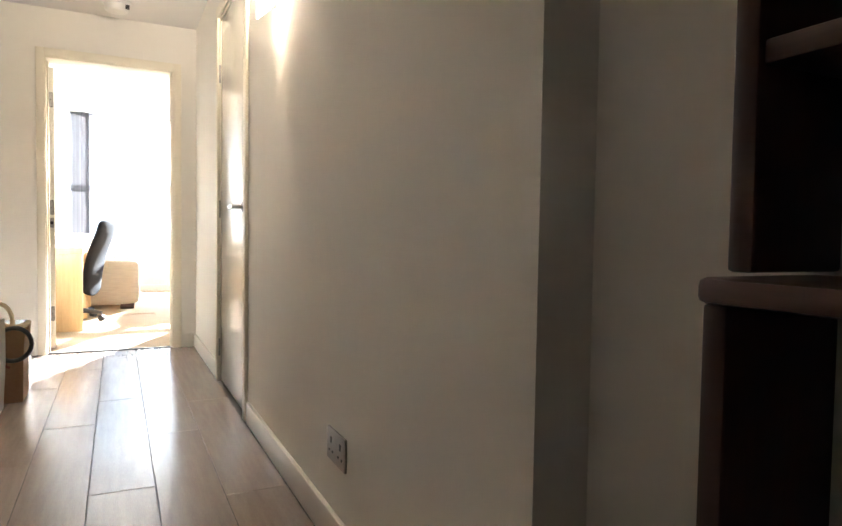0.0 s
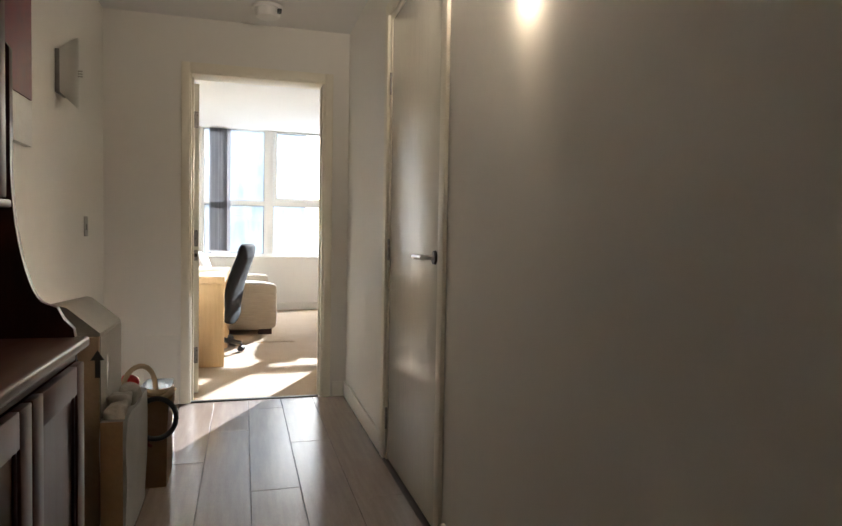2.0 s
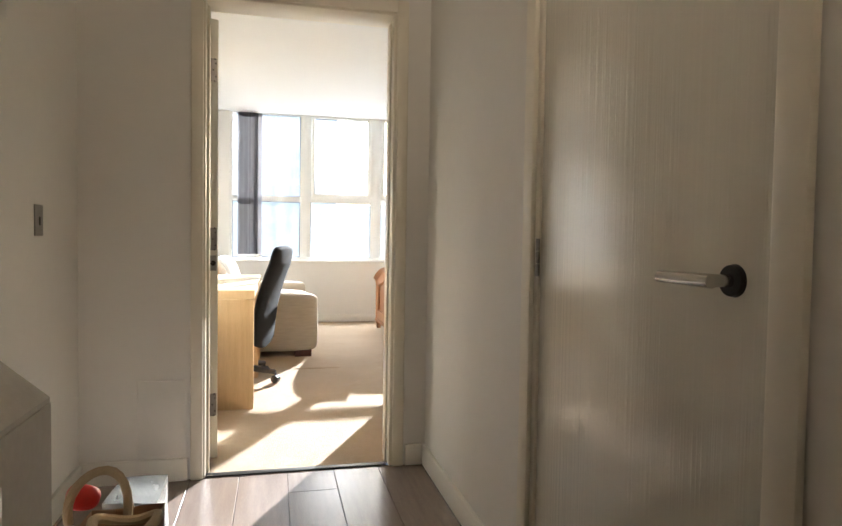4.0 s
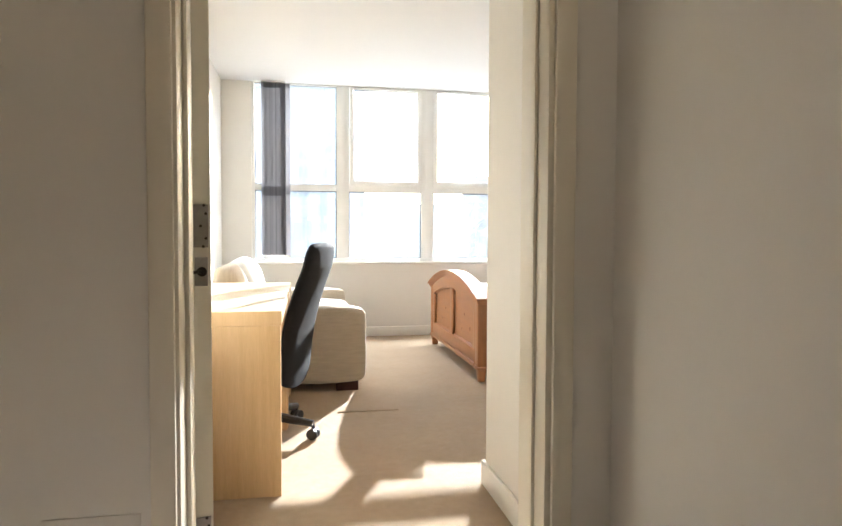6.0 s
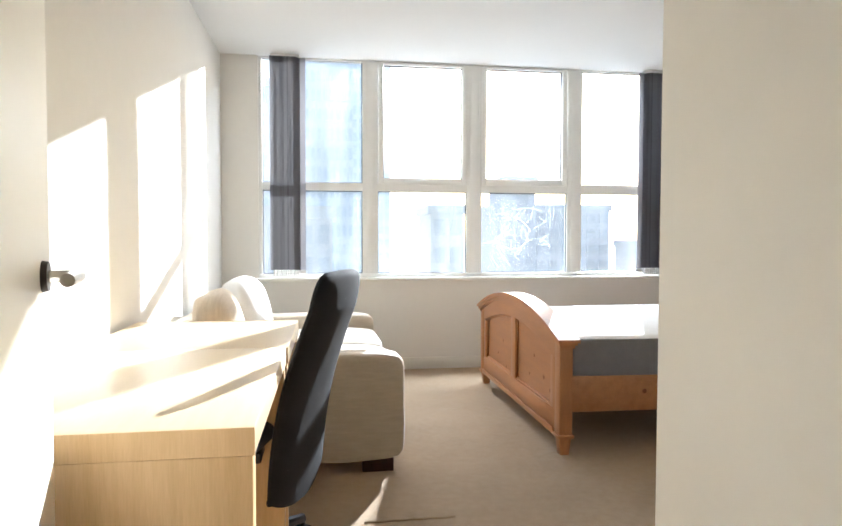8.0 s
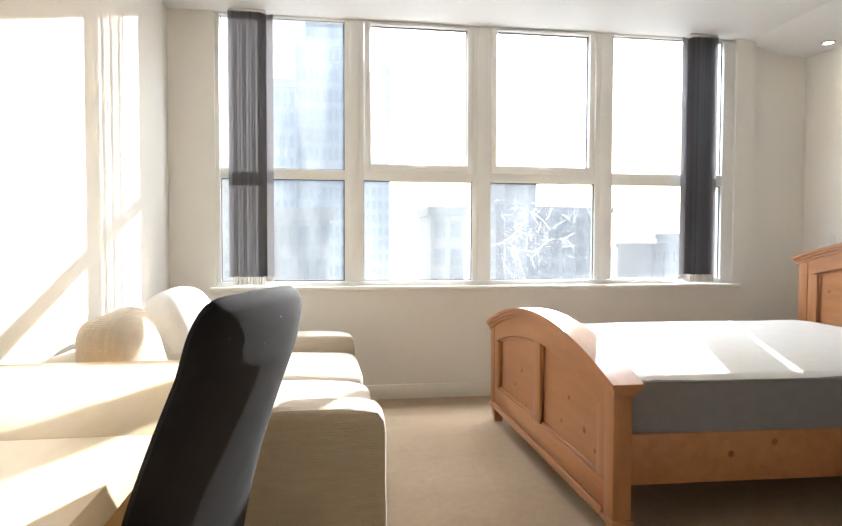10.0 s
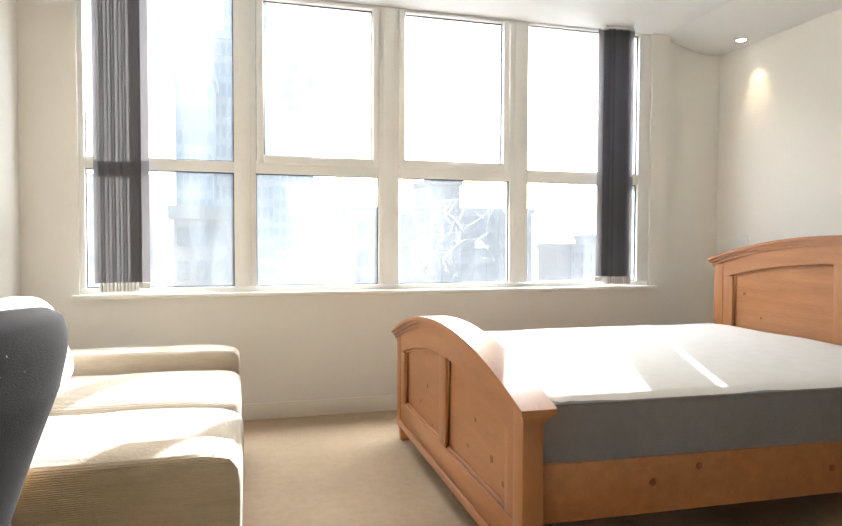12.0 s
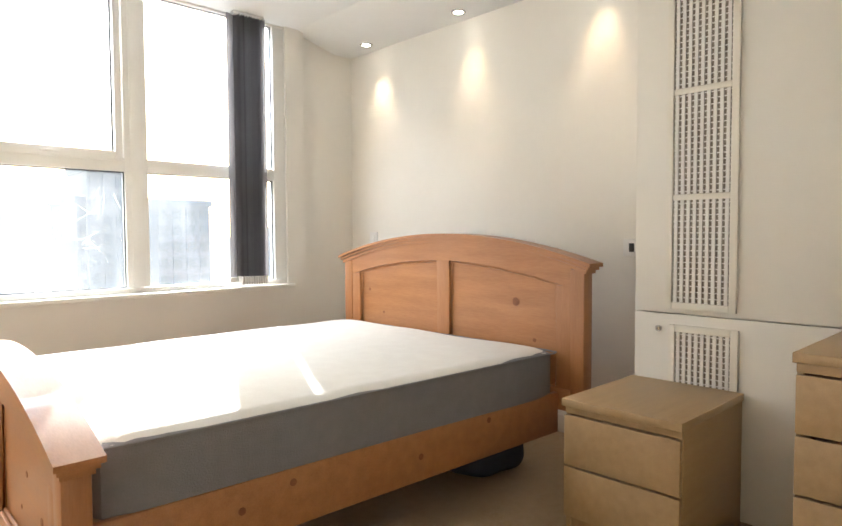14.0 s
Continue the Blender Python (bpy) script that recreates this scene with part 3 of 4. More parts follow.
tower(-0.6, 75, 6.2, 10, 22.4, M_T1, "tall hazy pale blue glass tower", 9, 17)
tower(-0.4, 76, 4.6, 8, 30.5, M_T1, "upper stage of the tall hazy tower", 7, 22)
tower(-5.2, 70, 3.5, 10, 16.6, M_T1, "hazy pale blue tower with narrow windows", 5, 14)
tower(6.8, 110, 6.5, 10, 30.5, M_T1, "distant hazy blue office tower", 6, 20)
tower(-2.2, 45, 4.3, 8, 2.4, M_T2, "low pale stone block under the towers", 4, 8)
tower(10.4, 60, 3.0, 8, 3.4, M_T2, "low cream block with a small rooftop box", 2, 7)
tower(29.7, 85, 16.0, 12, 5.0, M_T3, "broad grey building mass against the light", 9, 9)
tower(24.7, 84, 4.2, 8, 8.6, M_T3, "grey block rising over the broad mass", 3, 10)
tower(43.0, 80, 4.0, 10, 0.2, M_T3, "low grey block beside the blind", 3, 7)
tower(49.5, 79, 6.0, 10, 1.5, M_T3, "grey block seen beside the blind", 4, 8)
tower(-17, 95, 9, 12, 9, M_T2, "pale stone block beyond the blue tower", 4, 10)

# ---- hall things ----
def wall_lamp(y, x, side, lit, z0, z1):
    """A half-round glass shade on a wall; side is the way off the wall."""
    lab = "lit frosted glass wall lamp glowing warm" if lit else "unlit frosted glass wall lamp with metal bars"
    l = thing("wall_lamp", (x, y, z0), lab, "wall lamp", "hall wall lamps")
    zm, hw, hf, dp = (z0 + z1) / 2, (z1 - z0) * 0.30, (z1 - z0) * 0.5, 0.085
    part("back_plate", boxes((min(x, x + side * 0.02), max(x, x + side * 0.02), y - 0.062, y + 0.062, zm - hw, zm + hw), r=0.003), M_STEEL, l)
    # a folded sheet of glass, open above and below, taller at the front than at the wall
    bm = bmesh.new()
    n = 10
    rows = []
    for j in range(n + 1):
        s = j / n * 2 - 1
        o = (1 - abs(s) ** 3.0)
        px, hh = x + side * (0.022 + (dp - 0.022) * o), hw + (hf - hw) * o
        rows.append((bm.verts.new((px, y + 0.072 * s, zm - hh)), bm.verts.new((px, y + 0.072 * s, zm + hh))))
    for p, q in zip(rows, rows[1:]):
        bm.faces.new((p[0], q[0], q[1], p[1]))
    bmesh.ops.solidify(bm, geom=bm.faces[:], thickness=0.005)
    part("shade", bm, M_LAMPON if lit else M_LAMPG, l)
    for dz in (-0.012, 0.0, 0.012):
        part("bar", rod(bmesh.new(), (x + side * 0.02, y - 0.02, zm + dz), (x + side * 0.102, y - 0.02, zm + dz), 0.003, n=8), M_CHROME, l)
wall_lamp(1.68, XR, -1, True, 1.627, 1.95)
wall_lamp(3.47, WH, 1, False, 1.609, 1.93)
bulb("wall_lamp_bulb", (XR - 0.05, 1.66, 1.79), 0.35, WARM, 0.02)
spot("wall_lamp_beam", (XR - 0.06, 1.66, 1.78), (XR + 0.02, 1.655, 1.2), 0.7, 40, WARM)
spot("wall_lamp_uplight", (XR - 0.06, 1.68, 1.93), (XR - 0.24, 2.25, 2.4), 14.0, 140, (1.0, 0.76, 0.52))

smoke = thing("smoke_alarm", (-0.135, 4.05, CH), "round white ceiling smoke alarm", "smoke alarm")
part("base", turned(bmesh.new(), -0.135, 4.05, [(0.085, CH - 0.02), (0.088, CH - 0.002)], 28), M_WHITE, smoke)
part("cover", turned(bmesh.new(), -0.135, 4.05, [(0.04, CH - 0.068), (0.062, CH - 0.064), (0.072, CH - 0.05), (0.074, CH - 0.02)], 28), M_WHITE, smoke)
part("vent", boxes((-0.082, -0.058, 3.975, 4.012, CH - 0.052, CH - 0.03), r=0.003), M_PLAST, smoke)

sw = thing("key_switch", (WH, 3.95, 1.087), "small steel key switch plate on the wall", "switch")
part("plate", boxes((WH, WH + 0.006, 3.915, 3.985, 1.035, 1.14), r=0.002), M_STEEL, sw)
part("keyhole", boxes((WH + 0.006, WH + 0.009, 3.944, 3.956, 1.07, 1.10), r=0.001), M_PLAST, sw)

so = thing("wall_socket", (XR, 0.99, 0.33), "dark steel double socket above the skirting", "socket")
part("plate", boxes((XR - 0.007, XR, 0.915, 1.065, 0.235, 0.325), r=0.002), M_STEEL, so)
for yy in (0.952, 1.028):
    part("outlet", boxes((XR - 0.009, XR - 0.007, yy - 0.004, yy + 0.004, 0.285, 0.302), (XR - 0.009, XR - 0.007, yy - 0.017, yy - 0.011, 0.26, 0.266), (XR - 0.009, XR - 0.007, yy + 0.011, yy + 0.017, 0.26, 0.266)), M_PLAST, so)

pic = thing("canvas_picture", (WH, 2.72, 1.38), "dark red canvas picture hanging on the hall wall", "picture")
part("canvas", boxes((WH + 0.002, WH + 0.032, 2.50, 2.99, 1.55, 2.02), r=0.003), M_CANVAS, pic)
part("canvas_foot", boxes((WH + 0.002, WH + 0.032, 2.50, 2.99, 1.375, 1.548), r=0.003), M_PAPER, pic, "white lower band of the canvas")


# the dark dresser
def dresser():
    d = thing("dresser", (-0.86, 1.62, 0), "dark mahogany dresser with two panelled doors and a rack", "dresser")
    xf, xb, y0, y1, zt = -0.662, WH + 0.006, 1.20, 2.04, 0.79
    part("side_panel", boxes((xb, xf, y1 - 0.02, y1, 0, zt - 0.03), r=0.003), M_MAHOG, d)
    part("side_panel", boxes((xb, xf, y0, y0 + 0.02, 0, zt - 0.03), r=0.003), M_MAHOG, d)
    part("back_panel", boxes((xb, xb + 0.012, y0 + 0.02, y1 - 0.02, 0.02, 1.98)), M_MAHOG, d)
    part("plinth", boxes((xf - 0.03, xf - 0.012, y0 + 0.02, y1 - 0.02, 0, 0.08)), M_MAHOG, d)
    for za, zb in ((zt - 0.055, zt - 0.03), (0.08, 0.11)):
        part("face_rail", boxes((xf - 0.018, xf, y0 + 0.02, y1 - 0.02, za, zb), r=0.002), M_MAHOG, d)
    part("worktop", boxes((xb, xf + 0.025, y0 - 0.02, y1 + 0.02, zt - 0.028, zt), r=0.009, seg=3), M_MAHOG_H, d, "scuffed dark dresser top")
    n = 2
    wd = (y1 - y0 - 0.04) / n
    for i in range(n):
        a, b = y0 + 0.02 + i * wd + 0.003, y0 + 0.02 + (i + 1) * wd - 0.003
        za, zb = 0.113, zt - 0.058
        door = part("door", boxes((xf + 0.002, xf + 0.009, a + 0.06, b - 0.06, za + 0.065, zb - 0.065)), M_MAHOG, d)
        for sa in (a, b - 0.065):
            part("stile", boxes((xf, xf + 0.02, sa, sa + 0.065, za, zb), r=0.003), M_MAHOG, door)
        for ra in (za, zb - 0.07):
            part("rail", boxes((xf, xf + 0.0195, a + 0.065, b - 0.065, ra, ra + 0.07), r=0.003), M_MAHOG, door)
        for ma in (a + 0.066, b - 0.078):
            part("moulding", boxes((xf + 0.009, xf + 0.015, ma, ma + 0.012, za + 0.071, zb - 0.071), r=0.002), M_MAHOG, door)
        ky = a + 0.03 if i == n - 1 else b - 0.03
        pull = part("pull", boxes((xf + 0.020, xf + 0.024, ky - 0.010, ky + 0.010, 0.335, 0.395), r=0.0015), M_DARKM, door, "dark drop pull")
        drop = rod(bmesh.new(), (xf + 0.034, ky, 0.378), (xf + 0.036, ky, 0.345), 0.004, 0.007, 10)
        rod(drop, (xf + 0.036, ky, 0.345), (xf + 0.036, ky, 0.322), 0.012, 0.009, 12)
        rod(drop, (xf + 0.022, ky, 0.380), (xf + 0.036, ky, 0.380), 0.004, n=8)
        part("drop", drop, M_DARKM, pull)
    # shaped ends of the rack: a sweep in from the top to a narrow upright
    for ya, yb in ((y1 - 0.006, y1 + 0.016), (y0 - 0.016, y0 + 0.006)):
        out = [(xb, zt), (xf - 0.005, zt), (xf - 0.008, zt + 0.022), (xf - 0.03, zt + 0.045), (xf - 0.045, zt + 0.075), (xf - 0.07, zt + 0.085)]
        for k in range(1, 13):
            s = k / 12 * math.pi / 2
            out.append((xf - 0.07 - 0.075 * math.sin(s), zt + 0.085 + 0.36 * (1 - math.cos(s)) ** 0.9))
        out += [(xf - 0.145, 1.50), (xf - 0.155, 1.515), (xf - 0.17, 1.52), (xf - 0.175, 1.545), (xf - 0.175, 1.98), (xb, 1.98)]
        part("rack_end", prism(bmesh.new(), out, "y", ya, yb), M_MAHOG, d)
    xr = xf - 0.145
    part("rack_shelf", boxes((xb + 0.012, xr + 0.004, y0 + 0.006, y1 - 0.006, 1.112, 1.132), r=0.005), M_MAHOG_H, d)
    part("cornice", boxes((xb, xr + 0.02, y0 - 0.03, y1 + 0.03, 1.98, 2.03), r=0.008), M_MAHOG, d)
    part("rack_shelf", boxes((xb + 0.012, xr - 0.03, y0 + 0.006, y1 - 0.006, 1.55, 1.565), r=0.003), M_MAHOG_H, d)
    for i in range(n):
        a, b = y0 + 0.02 + i * wd + 0.003, y0 + 0.02 + (i + 1) * wd - 0.003
        za, zb = 1.136, 1.97
        gd = part("glazed_door", boxes((xr - 0.02, xr - 0.002, a, a + 0.05, za, zb), (xr - 0.02, xr - 0.002, b - 0.05, b, za, zb), (xr - 0.02, xr - 0.002, a + 0.05, b - 0.05, za, za + 0.05), (xr - 0.02, xr - 0.002, a + 0.05, b - 0.05, zb - 0.05, zb), r=0.003), M_MAHOG, d)
        g = part("pane", boxes((xr - 0.013, xr - 0.009, a + 0.05, b - 0.05, za + 0.05, zb - 0.05)), M_CABGLASS, gd)
        g.visible_shadow = False
dresser()
bk = thing("shallow_basket", (-0.89, 1.66, 0.79), "shallow round woven basket on the dresser", "basket")
part("bowl", turned(bmesh.new(), -0.89, 1.66, [(0.08, 0.791), (0.10, 0.799), (0.108, 0.832), (0.103, 0.834), (0.095, 0.808), (0.02, 0.801)], 26), M_BASKET, bk)
part("rim", turned(bmesh.new(), -0.89, 1.66, [(0.103, 0.829), (0.111, 0.832), (0.110, 0.839), (0.102, 0.839)], 26), M_BASKET, bk)


# the dark bookcase opposite
def bookcase():
    b = thing("bookcase", (0.3, -0.75, 0), "tall dark wooden bookcase with empty open shelves", "bookcase")
    x0, x1, ya, yb = 0.335, XR + 0.098, -1.45, -0.215
    part("lower_side", boxes((x0, x1, yb - 0.025, yb, 0, 0.80), r=0.004), M_MAHOG, b)
    part("lower_side", boxes((x0, x1, ya, ya + 0.025, 0, 0.80), r=0.004), M_MAHOG, b)
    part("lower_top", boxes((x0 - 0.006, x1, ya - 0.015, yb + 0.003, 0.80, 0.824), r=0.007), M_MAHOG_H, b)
    part("upper_side", boxes((x0 + 0.03, x1, yb - 0.025, yb, 0.828, 2.05), r=0.004), M_MAHOG, b)
    part("upper_side", boxes((x0 + 0.03, x1, ya + 0.02, ya + 0.045, 0.828, 2.05), r=0.004), M_MAHOG, b)
    part("top", boxes((x0 + 0.02, x1, ya, yb, 2.05, 2.08), r=0.006), M_MAHOG, b)
    part("back", boxes((x1 - 0.012, x1, ya + 0.045, yb - 0.045, 0.03, 2.05)), M_MAHOG, b)
    for z in (1.01, 1.34, 1.70):
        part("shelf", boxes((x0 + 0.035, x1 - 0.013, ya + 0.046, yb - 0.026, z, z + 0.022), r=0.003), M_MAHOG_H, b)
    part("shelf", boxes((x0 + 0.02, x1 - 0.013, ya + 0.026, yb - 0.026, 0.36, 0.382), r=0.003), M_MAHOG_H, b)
    part("plinth", boxes((x0 + 0.02, x0 + 0.04, ya + 0.026, yb - 0.026, 0, 0.07)), M_MAHOG, b)
bookcase()


# things stacked past the dresser
def carton():
    c = thing("cardboard_box", (-0.89, 2.76, 0), "tall grey-brown cardboard box with taped seam", "box")
    x0, x1, y0, y1, h = -1.045, -0.73, 2.62, 3.0, 0.70
    m = pose(0, 0, 0)
    def put(n, bm, material, parent=c, label=""):
        bm.transform(m)
        return part(n, bm, material, parent, label)
    put("body", boxes((x0, x1, y0, y1, 0, h), r=0.005), M_CARD, label="brown cardboard sides")
    bm = bmesh.new()
    prism(bm, [(x0, h + 0.001), (x1 + 0.002, h + 0.001), (x1 + 0.002, h + 0.012), (-0.83, h + 0.10), (-0.85, h + 0.105), (x0, h + 0.06)], "y", y0 + 0.004, y1 - 0.004)
    put("lid", bm, M_CARDW, label="grey flaps bulging up at the seam")
    put("face", boxes((x1 + 0.001, x1 + 0.004, y0 + 0.003, y1 - 0.003, 0.02, h)), M_CARDW, label="grey printed face")
    put("seam", boxes((x0 + 0.02, x0 + 0.05, y0 + 0.10, y0 + 0.104, h + 0.062, h + 0.066)), M_DARK)
    put("tape", boxes((x1 + 0.004, x1 + 0.006, y0 + 0.10, y0 + 0.135, 0.42, 0.62)), M_TAPE)
    for dy in (0.05, 0.13):
        bm = bmesh.new()
        zz = 0.56
        xa = x0 + 0.18 + dy
        prism(bm, [(xa - 0.008, zz), (xa + 0.008, zz), (xa + 0.008, zz + 0.06), (xa + 0.022, zz + 0.06), (xa, zz + 0.095), (xa - 0.022, zz + 0.06), (xa - 0.008, zz + 0.06)], "y", y0 - 0.002, y0 - 0.0005)
        put("arrow", bm, M_PLAST, label="black printed arrow")
carton()


def bag(name, x0, x1, y0, y1, h, material, label, lean, seed, group=""):
    """An open paper carrier standing on the floor."""
    b = thing(name, ((x0 + x1) / 2, (y0 + y1) / 2, 0), label, "bag", group)
    bm = bmesh.new()
    n, k = 6, 8
    ring = []
    pts = [(x0 + (x1 - x0) * i / n, y0) for i in range(n)] + [(x1, y0 + (y1 - y0) * i / n) for i in range(n)] + [(x1 - (x1 - x0) * i / n, y1) for i in range(n)] + [(x0, y1 - (y1 - y0) * i / n) for i in range(n)]
    for j in range(k + 1):
        z = h * j / k
        row = []
        for px, py in pts:
            d = noise.noise_vector(Vector((px * 6 + seed, py * 6, z * 5))) * 0.012 * (0.3 + j / k)
            row.append(bm.verts.new((px + d.x + lean * z, py + d.y, z + (d.z if j else 0))))
        ring.append(row)
    for p, q in zip(ring, ring[1:]):
        for i in range(len(p)):
            bm.faces.new((p[i], p[(i + 1) % len(p)], q[(i + 1) % len(p)], q[i]))
    bm.faces.new(ring[0])
    bmesh.ops.solidify(bm, geom=bm.faces[:], thickness=0.003)
    part("body", bm, material, b)
    return b


b1 = bag("paper_carrier_bag", -0.712, -0.632, 2.53, 2.95, 0.44, M_PAPER, "white paper carrier with brown end, stuffed and leaning", 0.02, 1.0)
part("end_panel", boxes((-0.708, -0.640, 2.522, 2.528, 0.0, 0.43), r=0.001), M_KRAFT, b1, "brown end of the bag")
for i, (px, py, pz, s) in enumerate(((-0.675, 2.60, 0.44, 0.055), (-0.68, 2.72, 0.45, 0.06), (-0.67, 2.84, 0.45, 0.06), (-0.68, 2.92, 0.43, 0.05))):
    bm = cushion(s * 1.15, s * 2.3, s * 1.0, 0.004, 12, 3.6)
    puff(bm, 0.014, 20, i * 3.1)
    bm.transform(Matrix.Translation((px, py, pz)))
    part("cloth", bm, M_RAG, b1)
b2 = bag("kraft_carrier", -0.73, -0.565, 3.04, 3.26, 0.36, M_KRAFT, "brown carrier bag with faded red print", 0.03, 7.0)
for k in range(3):
    bm = boxes((-0.028, 0.028, 3.030, 3.032, -0.006, 0.006))
    bm.transform(pose(-0.665 + k * 0.012, 0, 0.235 - k * 0.022, 0, 28, 0))
    part("print", bm, M_PRINT, b2, "faded red print stroke")
b4 = bag("silver_bag", -0.70, -0.575, 3.31, 3.48, 0.36, M_FOIL, "crinkled silver-white plastic bag by the wall", -0.01, 9.0)
st = thing("webbing_strap", (-0.67, 3.20, 0.34), "tan webbing strap looped over the bags", "strap")
tube("loop", [(-0.69 + 0.065 * math.cos(a), 3.20 + 0.03 * math.sin(a * 2), 0.36 + 0.12 * math.sin(a)) for a in [math.pi * k / 14 for k in range(15)]], 0.011, M_STRAP, st)
tube("coil", [(-0.615 + 0.07 * math.cos(a), 3.13 + 0.06 * math.sin(a), 0.375 + 0.015 * math.cos(a * 2)) for a in [2 * math.pi * k / 20 for k in range(20)]], 0.012, M_STRAP, st, cyclic=True)
ho = thing("black_hose", (-0.57, 3.02, 0.20), "black rubber hose hanging in a loop", "hose")
tube("loop", [(-0.60 + 0.078 * math.cos(a), 3.022 + 0.012 * math.sin(a), 0.295 + 0.08 * math.sin(a)) for a in [2 * math.pi * k / 24 for k in range(24)]], 0.011, M_PLAST, ho, cyclic=True)
rd = thing("red_packet", (-0.73, 3.28, 0.36), "small red and white packet on the bags", "packet")
bm = cushion(0.075, 0.05, 0.04, 0.008, 5, 3)
puff(bm, 0.012, 18, 2)
bm.transform(pose(-0.735, 3.24, 0.405, 12, 20, 15))
part("body", bm, M_RED, rd)
# ---- bedroom things ----
def desk(y0, y1, x0, x1, label):
    d = thing("desk", ((x0 + x1) / 2, (y0 + y1) / 2, 0), label, "desk", "desks along the wall")
    zt = 0.722
    part("desktop", boxes((x0, x1, y0 + 0.001, y1, zt - 0.055, zt), r=0.002), M_BIRCH_GLARE, d, "birch desk top paled for sun glare")
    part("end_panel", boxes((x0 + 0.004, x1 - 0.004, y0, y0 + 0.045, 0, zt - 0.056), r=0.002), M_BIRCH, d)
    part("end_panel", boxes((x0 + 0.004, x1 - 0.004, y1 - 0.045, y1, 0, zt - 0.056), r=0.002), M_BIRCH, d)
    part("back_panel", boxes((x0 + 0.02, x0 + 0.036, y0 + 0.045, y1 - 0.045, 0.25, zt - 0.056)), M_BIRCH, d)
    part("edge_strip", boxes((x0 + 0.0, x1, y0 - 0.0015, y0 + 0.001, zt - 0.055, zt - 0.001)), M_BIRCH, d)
desk(5.472, 6.36, -1.075, -0.402, "birch veneer desk with panel ends by the wall")
desk(6.3608, 7.08, -1.075, -0.396, "second birch veneer desk set end to end")


def office_chair():
    c = thing("office_chair", (-0.56, 6.27, 0), "black high-backed swivel chair pushed under the desk", "chair")
    cx, cy = -0.56, 6.27
    # backrest: a leaning, slightly dished panel, wider and straight at the top, tapering to the foot
    bot, top = Vector((-0.370, 6.315, 0.262)), Vector((-0.217, 6.392, 0.972))
    side = Vector((0.142, 0.386, 0)).normalized()
    nrm = (top - bot).cross(side).normalized()
    bm = bmesh.new()
    n, k = 24, 60
    front, back = [], []
    for j in range(k + 1):
        v = j / k
        half = 0.206 + 0.012 * math.sin(math.pi * v)
        if v > 0.90:
            half -= 0.062 * (1 - math.sqrt(max(0, 1 - ((v - 0.90) / 0.10) ** 2)))
        bow = 0.05 * math.sin(math.pi * min(1, v * 1.2)) - 0.02
        fr, bk = [], []
        for i in range(n + 1):
            u = i / n * 2 - 1
            dip = 0.014 * (u * u)
            p = bot.lerp(top, v) + side * half * u + nrm * (dip + bow * 0.6)
            p.z += (0.008 * (1 - u * u)) * (v > 0.95) + 0.06 * (u * u - 0.5) * (v < 0.03)
            th = 0.004 + 0.020 * math.sqrt(max(0.0, (1 - abs(u) ** 5) * (1 - abs(2 * v - 1) ** 14)))
            fr.append(bm.verts.new(p + nrm * th))
            bk.append(bm.verts.new(p - nrm * th))
        front.append(fr), back.append(bk)
    for g, flip in ((front, False), (back, True)):
        for j in range(k):
            for i in range(n):
                f = (g[j][i], g[j][i + 1], g[j + 1][i + 1], g[j + 1][i])
                bm.faces.new(tuple(reversed(f)) if flip else f)
    loop = [(0, i) for i in range(n)] + [(j, n) for j in range(k)] + [(k, i) for i in range(n, 0, -1)] + [(j, 0) for j in range(k, 0, -1)]
    for a, b in zip(loop, loop[1:] + loop[:1]):
        bm.faces.new((front[a[0]][a[1]], back[a[0]][a[1]], back[b[0]][b[1]], front[b[0]][b[1]]))
    bmesh.ops.recalc_face_normals(bm, faces=bm.faces)
    back = part("backrest", bm, M_BLACK, c, "black mesh fabric back flecked with lint")
    bm = bmesh.new()
    rnd = random.Random(4)
    for k in range(60):
        v, u = rnd.uniform(0.15, 0.95), rnd.uniform(-0.85, 0.85)
        bow = 0.05 * math.sin(math.pi * min(1, v * 1.2)) - 0.02
        p = bot.lerp(top, v) + side * 0.19 * u + nrm * (0.014 * u * u + bow * 0.6 - 0.0225)
        d = Vector((rnd.uniform(-1, 1), rnd.uniform(-1, 1), rnd.uniform(-1, 1))) * 0.0018
        rod(bm, p - d, p + d, 0.0006, n=4)
    tagged(part("lint", bm, M_LINT, back, "specks of pale lint"), kind="stuff")
    bm = cushion(0.46, 0.46, 0.08, 0.015, 10, 4)
    bm.transform(pose(cx - 0.12, cy + 0.03, 0.455, 0, 0, -15))
    part("seat", bm, M_NAVY, c, "dark blue-black fabric seat")
    part("back_bracket", boxes((cx - 0.05, -0.40, cy + 0.05, cy + 0.12, 0.385, 0.405), r=0.004), M_PLAST, c)
    part("column", rod(rod(bmesh.new(), (cx, cy, 0.09), (cx, cy, 0.25), 0.028), (cx, cy, 0.25), (cx, cy, 0.42), 0.016), M_PLAST, c)
    part("mechanism", boxes((cx - 0.09, cx + 0.09, cy - 0.06, cy + 0.06, 0.385, 0.42), r=0.008), M_PLAST, c)
    a0 = math.atan2(6.14 - cy, -0.25 - cx)
